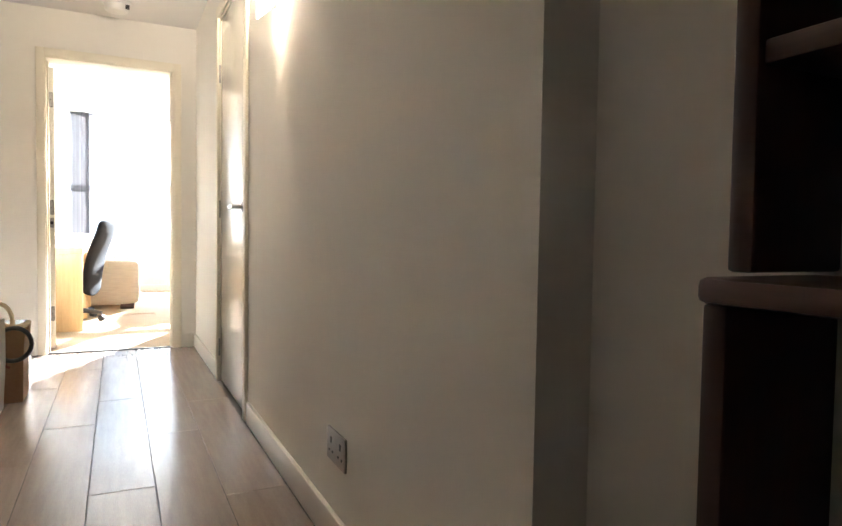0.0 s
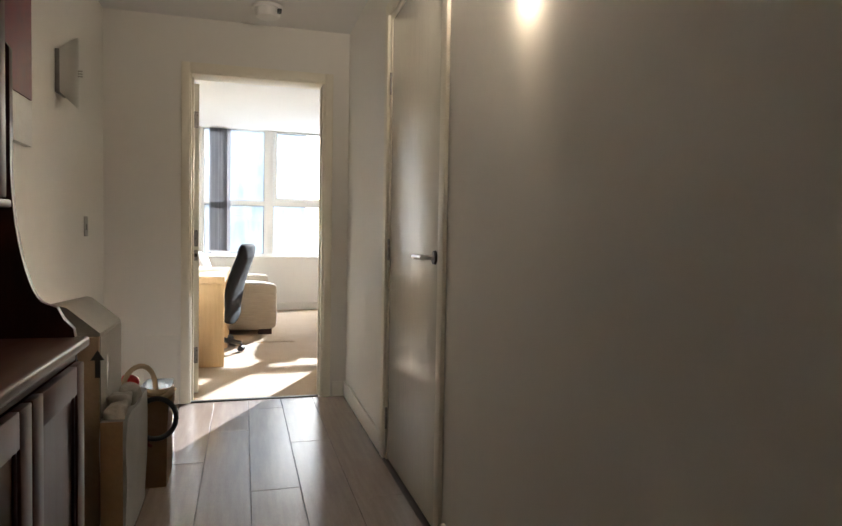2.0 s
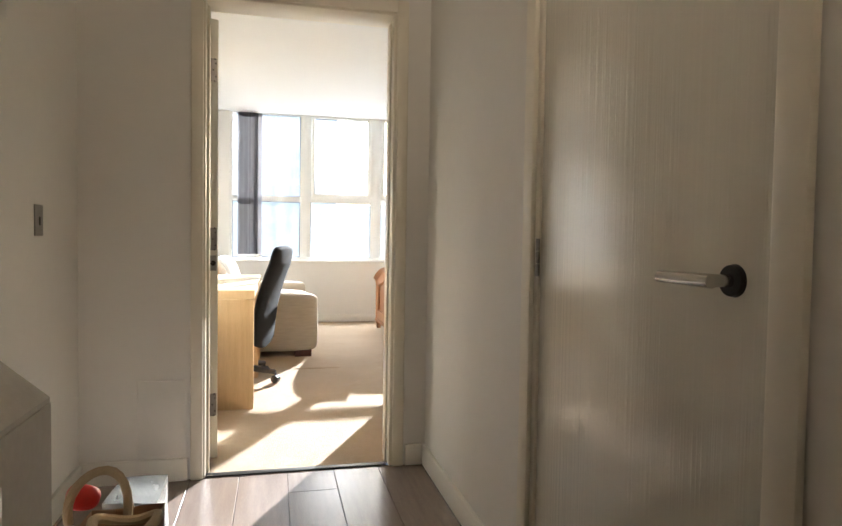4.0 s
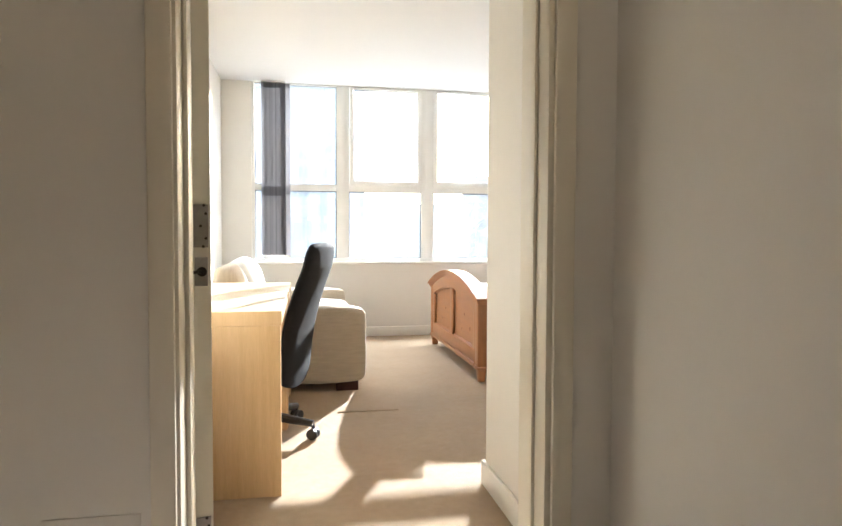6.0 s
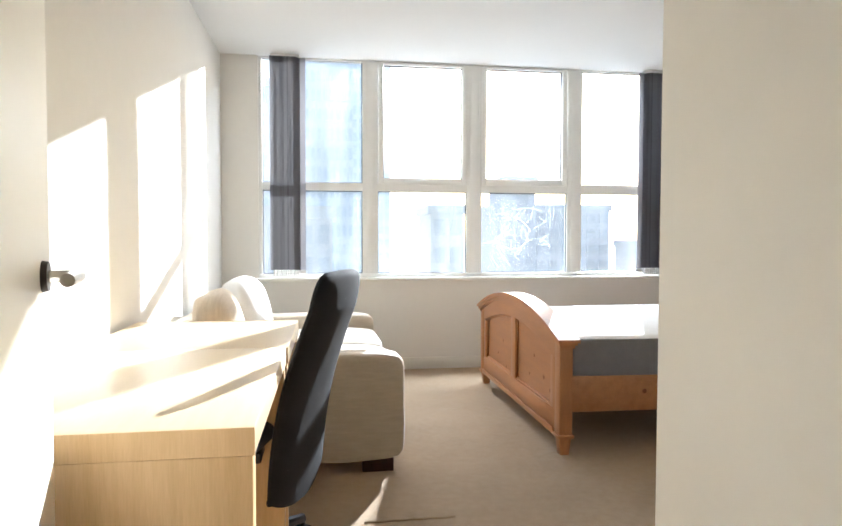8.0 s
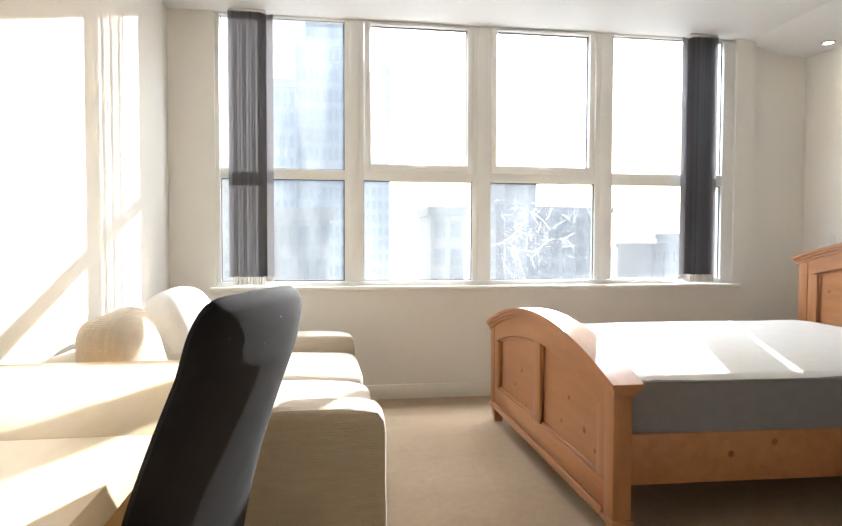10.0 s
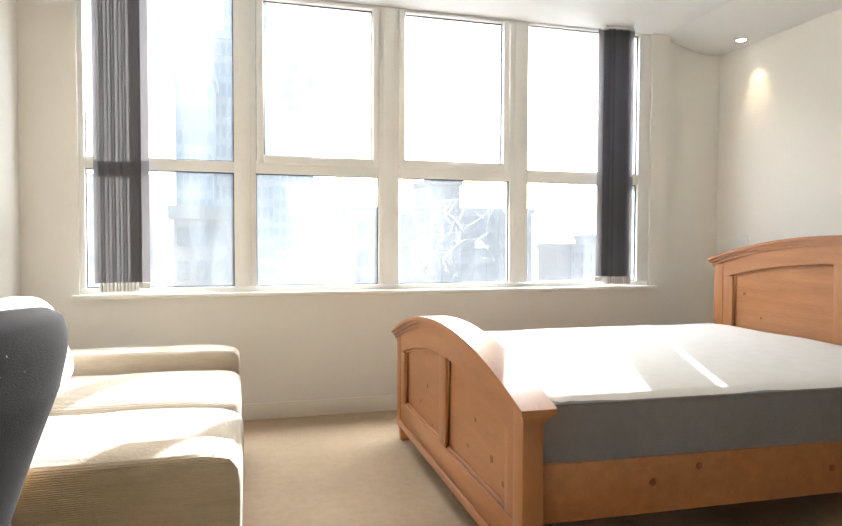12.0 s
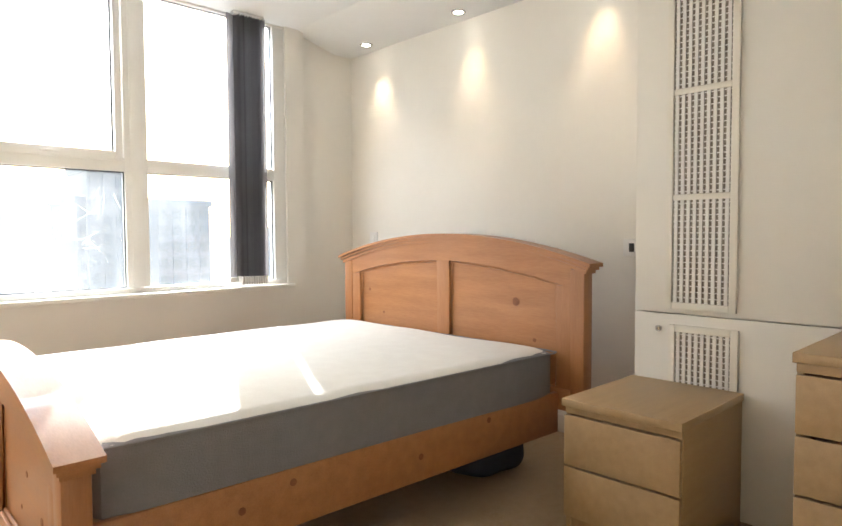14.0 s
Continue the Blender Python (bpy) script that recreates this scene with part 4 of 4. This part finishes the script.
    for i in range(5):
        a = a0 + i * 2 * math.pi / 5
        ex, ey = cx + 0.31 * math.cos(a), cy + 0.31 * math.sin(a)
        bm = bmesh.new()
        rod(bm, (cx, cy, 0.115), (ex, ey, 0.078), 0.030, 0.017, 10)
        leg = part("leg", bm, M_PLAST, c)
        q = Vector((-math.sin(a), math.cos(a), 0))
        o = Vector((ex, ey, 0.028))
        bm = bmesh.new()
        rod(bm, o - q * 0.024, o - q * 0.005, 0.028, n=16)
        rod(bm, o + q * 0.005, o + q * 0.024, 0.028, n=16)
        rod(bm, o - q * 0.005, o + q * 0.005, 0.012, n=8)
        rod(bm, o, (ex, ey, 0.075), 0.008, n=8)
        part("castor", bm, M_PLAST, leg)
office_chair()


def sofa():
    s = thing("sofa", (-0.45, 7.95, 0), "beige ribbed fabric two-seat sofa with low arms", "sofa")
    x0, x1, y0, y1 = -1.06, 0.085, 7.10, 8.86
    aw, ah = 0.20, 0.545
    def stuffed(name, a, b, amount, seed, material=M_SOFA, p=9.0, bulge=0.01):
        w, d, h = (b[i] - a[i] for i in range(3))
        bm = cushion(w, d, h, bulge, 14, p)
        bm.transform(Matrix.Translation([(a[i] + b[i]) / 2 for i in range(3)]))
        puff(bm, amount, 5, seed)
        return part(name, bm, material, s)
    stuffed("arm", (x0 + 0.1, y0, 0.055), (x1, y0 + aw, ah), 0.006, 1, p=14)
    stuffed("arm", (x0 + 0.1, y1 - aw, 0.055), (x1 - 0.03, y1, ah), 0.006, 2, p=14)
    stuffed("base", (x0 + 0.1, y0 + 0.15, 0.06), (x1 - 0.06, y1 - 0.15, 0.32), 0.004, 3, p=16)
    stuffed("back", (x0, y0 + 0.02, 0.08), (x0 + 0.24, y1 - 0.02, 0.66), 0.006, 4, p=12)
    ym = (y0 + y1) / 2
    stuffed("seat_cushion", (x0 + 0.22, y0 + aw - 0.005, 0.29), (x1 - 0.005, ym - 0.002, 0.462), 0.008, 5, p=7, bulge=0.022)
    stuffed("seat_cushion", (x0 + 0.22, ym + 0.002, 0.29), (x1 - 0.02, y1 - aw + 0.005, 0.462), 0.008, 6, p=7, bulge=0.022)
    for i, (fx, fy) in enumerate(((x1 - 0.12, y0 + 0.06), (x1 - 0.12, y1 - 0.06), (x0 + 0.2, y0 + 0.06), (x0 + 0.2, y1 - 0.06))):
        part("foot", boxes((fx - 0.075, fx + 0.07, fy - 0.045, fy + 0.045, 0, 0.062), r=0.004), M_MAHOG, s, "dark red-brown wooden foot")
sofa()


def scatter(name, w, h, d, m, material, label, seed):
    t = thing(name, m.translation, label, "cushion", "cushions on the sofa")
    bm = cushion(w, h, d, 0.03, 10, 3.6)
    puff(bm, 0.012, 6, seed)
    bm.transform(m)
    part("cover", bm, material, t)
scatter("back_cushion", 0.40, 0.55, 0.18, pose(-0.80, 7.53, 0.62, 0, 74, 4), M_CUSH, "beige striped back cushion tipped against the sofa back", 3)
scatter("back_cushion", 0.42, 0.60, 0.19, pose(-0.77, 8.30, 0.635, 0, 70, -3), M_CUSHW, "pale back cushion leaning on the sofa back", 8)


def arched(x0, x1, ya, yb, z_end, rise, z_lo, n=24):
    """A panel in the plane x, its top an arch from end to end."""
    bm = bmesh.new()
    out = [(ya, z_lo), (yb, z_lo)]
    for i in range(n + 1):
        u = 1 - 2 * i / n
        out.append(((ya + yb) / 2 + u * (yb - ya) / 2, z_end + rise * (1 - u * u)))
    return prism(bm, out, "x", x0, x1)


def arch_band(x0, x1, ya, yb, z_end, rise, h, n=24):
    """A moulding of height h that follows the arch."""
    bm = bmesh.new()
    up, lo = [], []
    for i in range(n + 1):
        u = 1 - 2 * i / n
        y, z = (ya + yb) / 2 + u * (yb - ya) / 2, z_end + rise * (1 - u * u)
        up.append((y, z + h)), lo.append((y, z))
    return prism(bm, up + list(reversed(lo)), "x", x0, x1)


def bed():
    b = thing("bed", (1.9, 8.0, 0), "orange pine double bed frame with arched panelled ends", "bed")
    # foot end
    fy0, fy1, fx = 7.195, 8.825, 0.905
    hy0, hy1, hx = 7.07, 8.80, 2.925

    def arch_z(u, z, rise, half):
        return z + rise * (1 - (u / half) ** 2)

    def end(name, x, ya, yb, z_end, rise, z_lo, post_h, feet):
        yc, half = (ya + yb) / 2, (yb - ya) / 2
        e = part(name, arched(x - 0.008, x + 0.012, ya + 0.03, yb - 0.03, z_end - 0.035, rise, z_lo), M_PINE, b)
        for yy in (ya + 0.035, yb - 0.035):
            part("post", boxes((x - 0.034, x + 0.034, yy - 0.036, yy + 0.036, z_lo - 0.012 if feet else 0.115, post_h), r=0.004), M_PINE_V, e)
            if feet:
                # a square plinth block and a foot that tapers to the floor
                bm = boxes((x - 0.043, x + 0.043, yy - 0.045, yy + 0.045, z_lo - 0.030, z_lo - 0.012), r=0.005)
                part("plinth_block", bm, M_PINE, e)
                bm = boxes((x - 0.031, x + 0.031, yy - 0.033, yy + 0.033, 0.0, z_lo - 0.030), r=0.003)
                for v in bm.verts:
                    k = 0.72 + 0.28 * min(1, v.co.z / (z_lo - 0.030))
                    v.co.x, v.co.y = x + (v.co.x - x) * k, yy + (v.co.y - yy) * k
                part("foot", bm, M_PINE_V, e)
            else:
                part("foot", boxes((x - 0.03, x + 0.03, yy - 0.034, yy + 0.034, 0, 0.115)), M_PINE_V, e)
        f0 = x - 0.030
        # rails and stiles proud of two sunk panels whose tops follow the arch
        part("rail", boxes((f0, x - 0.008, ya + 0.071, yb - 0.071, z_lo, z_lo + 0.10), r=0.004), M_PINE, e)
        k = 18
        up, lo = [], []
        hw = half - 0.071
        for i in range(k + 1):
            u = hw * (1 - 2 * i / k)
            up.append((yc + u, arch_z(u, z_end - 0.036, rise, half)))
            lo.append((yc + u, arch_z(u, z_end - 0.125, rise * 0.92, half)))
        part("top_rail", prism(bmesh.new(), up + list(reversed(lo)), "x", f0, x - 0.008), M_PINE, e)
        spans = ((ya + 0.071, 0.075), (yc - 0.045, 0.09), (yb - 0.146, 0.075))
        for ys, wd in spans:
            z = min(arch_z(ys + q - yc, z_end - 0.125, rise * 0.92, half) for q in (0, wd))
            part("stile", boxes((f0 + 0.001, x - 0.008, ys, ys + wd, z_lo + 0.10, z + 0.01), r=0.003), M_PINE_V, e)
        # beads round each panel
        for (p0, w0), (p1, w1) in zip(spans, spans[1:]):
            y0, y1, zb, r = p0 + w0, p1, z_lo + 0.10, 0.007
            pts = [(x - 0.014, y0 + r, zb + r), (x - 0.014, y1 - r, zb + r)]
            for i in range(11):
                y = y1 - r + (y0 - y1 + 2 * r) * i / 10
                pts.append((x - 0.014, y, arch_z(y - yc, z_end - 0.125 - r, rise * 0.92, half)))
            tube("bead", pts, r, M_PINE, e, cyclic=True)
        # stepped cornice along the arch
        part("cap", arch_band(x - 0.056, x + 0.056, ya - 0.040, yb + 0.040, z_end - 0.008, rise, 0.016), M_PINE, e)
        part("cove", arch_band(x - 0.047, x + 0.047, ya - 0.027, yb + 0.027, z_end - 0.022, rise, 0.014), M_PINE, e)
        part("cove", arch_band(x - 0.039, x + 0.039, ya - 0.014, yb + 0.014, z_end - 0.038, rise, 0.016), M_PINE, e)
        return e

    foot = end("footboard", fx, fy0, fy1, 0.58, 0.155, 0.118, 0.565, True)
    head = end("headboard", hx, hy0, hy1, 0.965, 0.135, 0.30, 0.945, False)
    part("foot_apron", boxes((fx - 0.043, fx - 0.0305, fy0 + 0.081, fy1 - 0.081, 0.090, 0.124), r=0.005), M_PINE, b)
    for i, (ky, kz, r) in enumerate(((7.92, 0.785, 0.019), (7.46, 0.775, 0.026), (8.58, 0.77, 0.012), (7.35, 0.60, 0.012), (7.26, 0.90, 0.011), (8.45, 0.64, 0.01))):
        bm = rod(bmesh.new(), (hx - 0.0092, ky, kz), (hx - 0.007, ky, kz), r * 0.8, n=16)
        part("knot", bm, M_KNOT, head)
    for ky, kz, r in ((7.50, 0.33, 0.014), (7.40, 0.28, 0.010), (7.66, 0.42, 0.010), (7.74, 0.30, 0.008), (8.3, 0.4, 0.011), (8.42, 0.30, 0.008), (8.22, 0.24, 0.007)):
        part("knot", rod(bmesh.new(), (fx - 0.0092, ky, kz), (fx - 0.007, ky, kz), r, n=14), M_KNOT, foot)
    for yy in (7.262, 8.725):
        r = part("side_rail", boxes((fx + 0.034, hx - 0.034, yy, yy + 0.026, 0.200, 0.383), r=0.004), M_PINE, b)
        if yy < 8:
            for kx, kz in ((1.35, 0.30), (1.52, 0.34), (2.05, 0.29), (2.42, 0.35)):
                part("knot", rod(bmesh.new(), (kx, yy - 0.001, kz), (kx, yy + 0.002, kz), 0.012, n=14), M_KNOT, r)
    for i in range(14):
        x = fx + 0.10 + i * 0.142
        part("bed_slat", boxes((x, x + 0.07, 7.29, 8.724, 0.345, 0.365)), M_PINE, b)
    part("slat_ledge", boxes((fx + 0.034, hx - 0.034, 7.289, 7.315, 0.31, 0.344)), M_PINE, b)
    part("slat_ledge", boxes((fx + 0.034, hx - 0.034, 8.70, 8.724, 0.31, 0.344)), M_PINE, b)
bed()


def mattress():
    m = thing("mattress", (1.95, 8.0, 0.366), "bare mattress with white top and grey sides", "mattress")
    x0, x1, y0, y1 = 0.955, 2.885, 7.268, 8.752
    z0, z1 = 0.366, 0.573
    bm = cushion(x1 - x0, y1 - y0, z1 - z0, 0.0, 20, 22.0)
    bm.transform(Matrix.Translation(((x0 + x1) / 2, (y0 + y1) / 2, (z0 + z1) / 2)))
    for v in bm.verts:
        if v.co.z > 0.47:
            v.co.z += 0.004 * noise.noise(v.co * 4) + 0.003
    part("side", bm, M_MAT_SIDE, m, "slate grey mattress border")
    bm = bmesh.new()
    bmesh.ops.create_grid(bm, x_segments=60, y_segments=46, size=0.5)
    for v in bm.verts:
        u, w = v.co.x * 2, v.co.y * 2
        k = (abs(u) ** 20 + abs(w) ** 20) ** (1 / 20) if (u or w) else 1
        s = max(abs(u), abs(w)) / k if k else 1
        x, y = (x0 + x1) / 2 + u * s * (x1 - x0 - 0.016) / 2, (y0 + y1) / 2 + w * s * (y1 - y0 - 0.016) / 2
        e = max(abs(u), abs(w))
        v.co = Vector((x, y, z1 + 0.010 + 0.006 * noise.noise(Vector((x * 3, y * 3, 0))) - 0.016 * max(0, e - 0.96) / 0.04))
    bmesh.ops.solidify(bm, geom=bm.faces[:], thickness=0.02)
    part("top", bm, M_MAT_TOP, m, "creamy white knitted mattress top")
    zz = z1 - 0.006
    e, q = 0.0015, 0.035
    tube("piping", [(x0 + q, y0 - e, zz), (x1 - q, y0 - e, zz), (x1 - 0.008, y0 + 0.008, zz), (x1 + e, y0 + q, zz), (x1 + e, y1 - q, zz), (x1 - 0.008, y1 - 0.008, zz), (x1 - q, y1 + e, zz), (x0 + q, y1 + e, zz), (x0 + 0.008, y1 - 0.008, zz), (x0 - e, y1 - q, zz), (x0 - e, y0 + q, zz), (x0 + 0.008, y0 + 0.008, zz)], 0.0045, M_MAT_SIDE, m, cyclic=True)
def flare(ob, x0, x1, y_far, amount):
    """Widens a part towards the head end, its far side held."""
    for v in ob.data.vertices:
        v.co.y = y_far - (y_far - v.co.y) * (1 + amount * (v.co.x - x0) / (x1 - x0))


mattress()
for ob in bpy.data.objects["mattress"].children:
    flare(ob, 0.955, 2.885, 8.752, 0.05)
for ob in bpy.data.objects["bed"].children:
    if ob.name.startswith("side_rail") and ob.data.vertices[0].co.y < 8:
        flare(ob, 0.939, 2.891, 8.752, 0.042)
        for knot in ob.children:
            flare(knot, 0.939, 2.891, 8.752, 0.042)


# Dark navy soft form low on the carpet under the bed.
hb = thing("holdall", (2.72, 7.50, 0), "dark navy rounded form under the bed", "bag")
bm = cushion(0.40, 0.30, 0.15, 0.015, 8, 3.5)
puff(bm, 0.02, 7, 5)
bm.transform(Matrix.Translation((2.72, 7.50, 0.078)))
part("body", bm, M_NAVY, hb)


def drawers(name, x0, x1, y0, y1, h, n, label, category, group=""):
    """A chest whose drawer fronts face west, with a slightly proud top."""
    c = thing(name, ((x0 + x1) / 2, (y0 + y1) / 2, 0), label, category, group)
    part("top", boxes((x0 - 0.006, x1, y0 - 0.006, y1 + 0.006, h - 0.028, h), r=0.003), M_OAK, c)
    part("side_panel", boxes((x0 + 0.02, x1, y0, y0 + 0.018, 0, h - 0.029), r=0.001), M_OAK, c)
    part("side_panel", boxes((x0 + 0.02, x1, y1 - 0.018, y1, 0, h - 0.029), r=0.001), M_OAK, c)
    part("back_panel", boxes((x1 - 0.012, x1, y0 + 0.018, y1 - 0.018, 0.05, h - 0.029)), M_OAK, c)
    part("top_rail", boxes((x0 + 0.012, x0 + 0.026, y0, y1, h - 0.055, h - 0.03), r=0.002), M_OAK, c)
    part("plinth", boxes((x0 + 0.03, x0 + 0.045, y0 + 0.018, y1 - 0.018, 0, 0.07)), M_OAK, c)
    dh = (h - 0.055 - 0.07) / n
    for i in range(n):
        z = 0.07 + i * dh
        part("drawer", boxes((x0, x0 + 0.018, y0 + 0.002, y1 - 0.002, z + 0.003, z + dh - 0.005), r=0.002), M_OAK, c)
        part("drawer_box", boxes((x0 + 0.02, x1 - 0.03, y0 + 0.03, y1 - 0.03, z + 0.02, z + dh - 0.03)), M_OAK, c)
drawers("bedside_cabinet", 2.425, 2.955, 6.435, 6.865, 0.505, 2, "oak veneer bedside cabinet with plain drawer fronts", "cabinet")
drawers("chest_of_drawers", 2.35, 2.955, 5.50, 6.10, 0.785, 4, "taller oak veneer chest with plain drawer fronts", "chest")


# built-in boxing with grilles
def grille(name, parent, y0, y1, z0, z1, rails, x):
    fw = 0.028
    g = part(name, boxes((x - 0.014, x, y0 - fw, y0, z0 - fw, z1 + fw), (x - 0.014, x, y1, y1 + fw, z0 - fw, z1 + fw), (x - 0.014, x, y0, y1, z0 - fw, z0), (x - 0.014, x, y0, y1, z1, z1 + fw), *[(x - 0.012, x - 0.001, y0, y1, r - 0.012, r + 0.012) for r in rails], r=0.002), M_SKIRT, parent, "cream painted grille frame")
    # Dull sheet on the solid panel; the shade of the holes is in its colour.
    part("grille_back", boxes((x - 0.0018, x - 0.0008, y0, y1, z0, z1)), M_GRILLESHADE, g)
    n = 9
    for i in range(n):
        yy = y0 + (y1 - y0) * (i + 0.5) / n
        part("bar", boxes((x - 0.009, x - 0.003, yy - 0.0066, yy + 0.0066, z0, z1)), M_WHITE, g, smooth=False)
    bm = bmesh.new()
    zz = z0 + 0.02
    while zz < z1:
        slab(bm, x - 0.0065, x - 0.004, y0, y1, zz - 0.0022, zz + 0.0022)
        zz += 0.0235
    part("cross_bars", bm, M_WHITE, g, smooth=False)


def boxing():
    c = thing("built_in_cupboard", (XC, 6.16, 0), "cream painted built-in cupboard front with ventilation grilles", "cupboard", kind="structure")
    part("side", boxes((XC + 0.02, XE, 6.857, 6.877, 0, 2.439)), M_WALL, c)
    up = part("upper_panel", boxes((XC, XC + 0.02, 5.45, 6.877, 0.779, 2.439), r=0.002), M_WALL, c)
    lo = part("lower_door", boxes((XC, XC + 0.02, 5.45, 6.877, 0.004, 0.774), r=0.002), M_WALL, c)
    grille("upper_grille", up, 6.495, 6.715, 0.825, 2.20, (1.245, 1.662), XC)
    grille("lower_grille", lo, 6.487, 6.70, 0.30, 0.705, (), XC)
    part("knob", turned(bmesh.new(), XC - 0.018, 6.765, [(0.006, 0.703), (0.012, 0.707), (0.012, 0.721), (0.006, 0.725)], 14), M_CHROME, lo, "small chrome knob")
boxing()


def plate(name, x, y, z, side, label, dark=False):
    s = thing(name, (x, y, z), label, "socket" if "socket" in name else "switch")
    part("plate", boxes((min(x, x + side * 0.008), max(x, x + side * 0.008), y - 0.043, y + 0.043, z - 0.043, z + 0.043), r=0.003), M_WHITE, s)
    part("rocker", boxes((min(x + side * 0.008, x + side * 0.012), max(x + side * 0.008, x + side * 0.012), y - 0.018, y + 0.01, z - 0.022, z + 0.022), r=0.002), M_PLAST if dark else M_WHITE, s)
plate("wall_socket", XE, 7.135, 1.032, -1, "white wall socket with dark centre beside the cupboard", True)
plate("wall_switch", XE, 9.17, 1.08, -1, "white wall switch above the bed end")
lg = thing("latch_guard", (0.28, 4.58, 0.98), "small white plastic latch guard on the door frame", "latch")
part("body", boxes((0.262, 0.292, 4.579, 4.603, 0.935, 1.02), r=0.008, seg=3), M_WHITE, lg)

# pale scratches on the lower pane of the third bay
rnd = random.Random(11)
sc = None
for k in range(70):
    cx, cz, a0, rr, ln = rnd.uniform(1.06, 1.73), rnd.uniform(0.83, 1.36), rnd.uniform(0, 6.3), rnd.uniform(0.05, 0.4), rnd.uniform(0.08, 0.7)
    pts = [(cx + rr * (math.cos(a0 + ln * j / 8) - math.cos(a0)), W + 0.047, cz + rr * (math.sin(a0 + ln * j / 8) - math.sin(a0))) for j in range(9)]
    if all(1.03 < p[0] < 1.755 and 0.81 < p[2] < 1.465 for p in pts):
        tube("scratch", pts, rnd.uniform(0.0007, 0.0017), M_SCRATCH, bpy.data.objects["window_1"])

# recessed spots in the lowered strip
for k, (sx, sy) in enumerate(((3.30, 9.07), (3.30, 8.19), (3.30, 7.30))):
    s = thing("recessed_spot", (sx, sy, 2.44), "small recessed ceiling spot switched on", "spotlight", "spots over the bed")
    part("ring", turned(bmesh.new(), sx, sy, [(0.034, 2.434), (0.043, 2.434), (0.045, 2.4395)], 24), M_CHROME, s)
    part("lens", turned(bmesh.new(), sx, sy, [(0.024, 2.4315), (0.031, 2.4335)], 24), M_SPOTON, s)
    spot("spot_light", (sx, sy, 2.425), (sx + 0.20, sy, 1.6), 3.0, 58, (1.0, 0.70, 0.44))

# ---- floor planks, last ----
base = None
PW, PL = 0.203, 1.26
for i in range(8):
    xa, xb = max(WL, -1.037 - PW + i * PW), min(XR + 0.099, -1.037 + i * PW)
    off = (0.0, 0.62, 0.28, 0.90, 0.45, 0.03, 0.70, 0.2)[i]
    y = -2.1 - off
    while y < 4.405:
        ya, yb = max(-2.08, y), min(4.405, y + PL)
        if yb - ya > 0.02:
            part("plank", boxes((xa + 0.0012, xb - 0.0012, ya + 0.0012, yb - 0.0012, -0.010, 0.0), r=0.0012, seg=1), M_LAM, floor_hall)
        y += PL
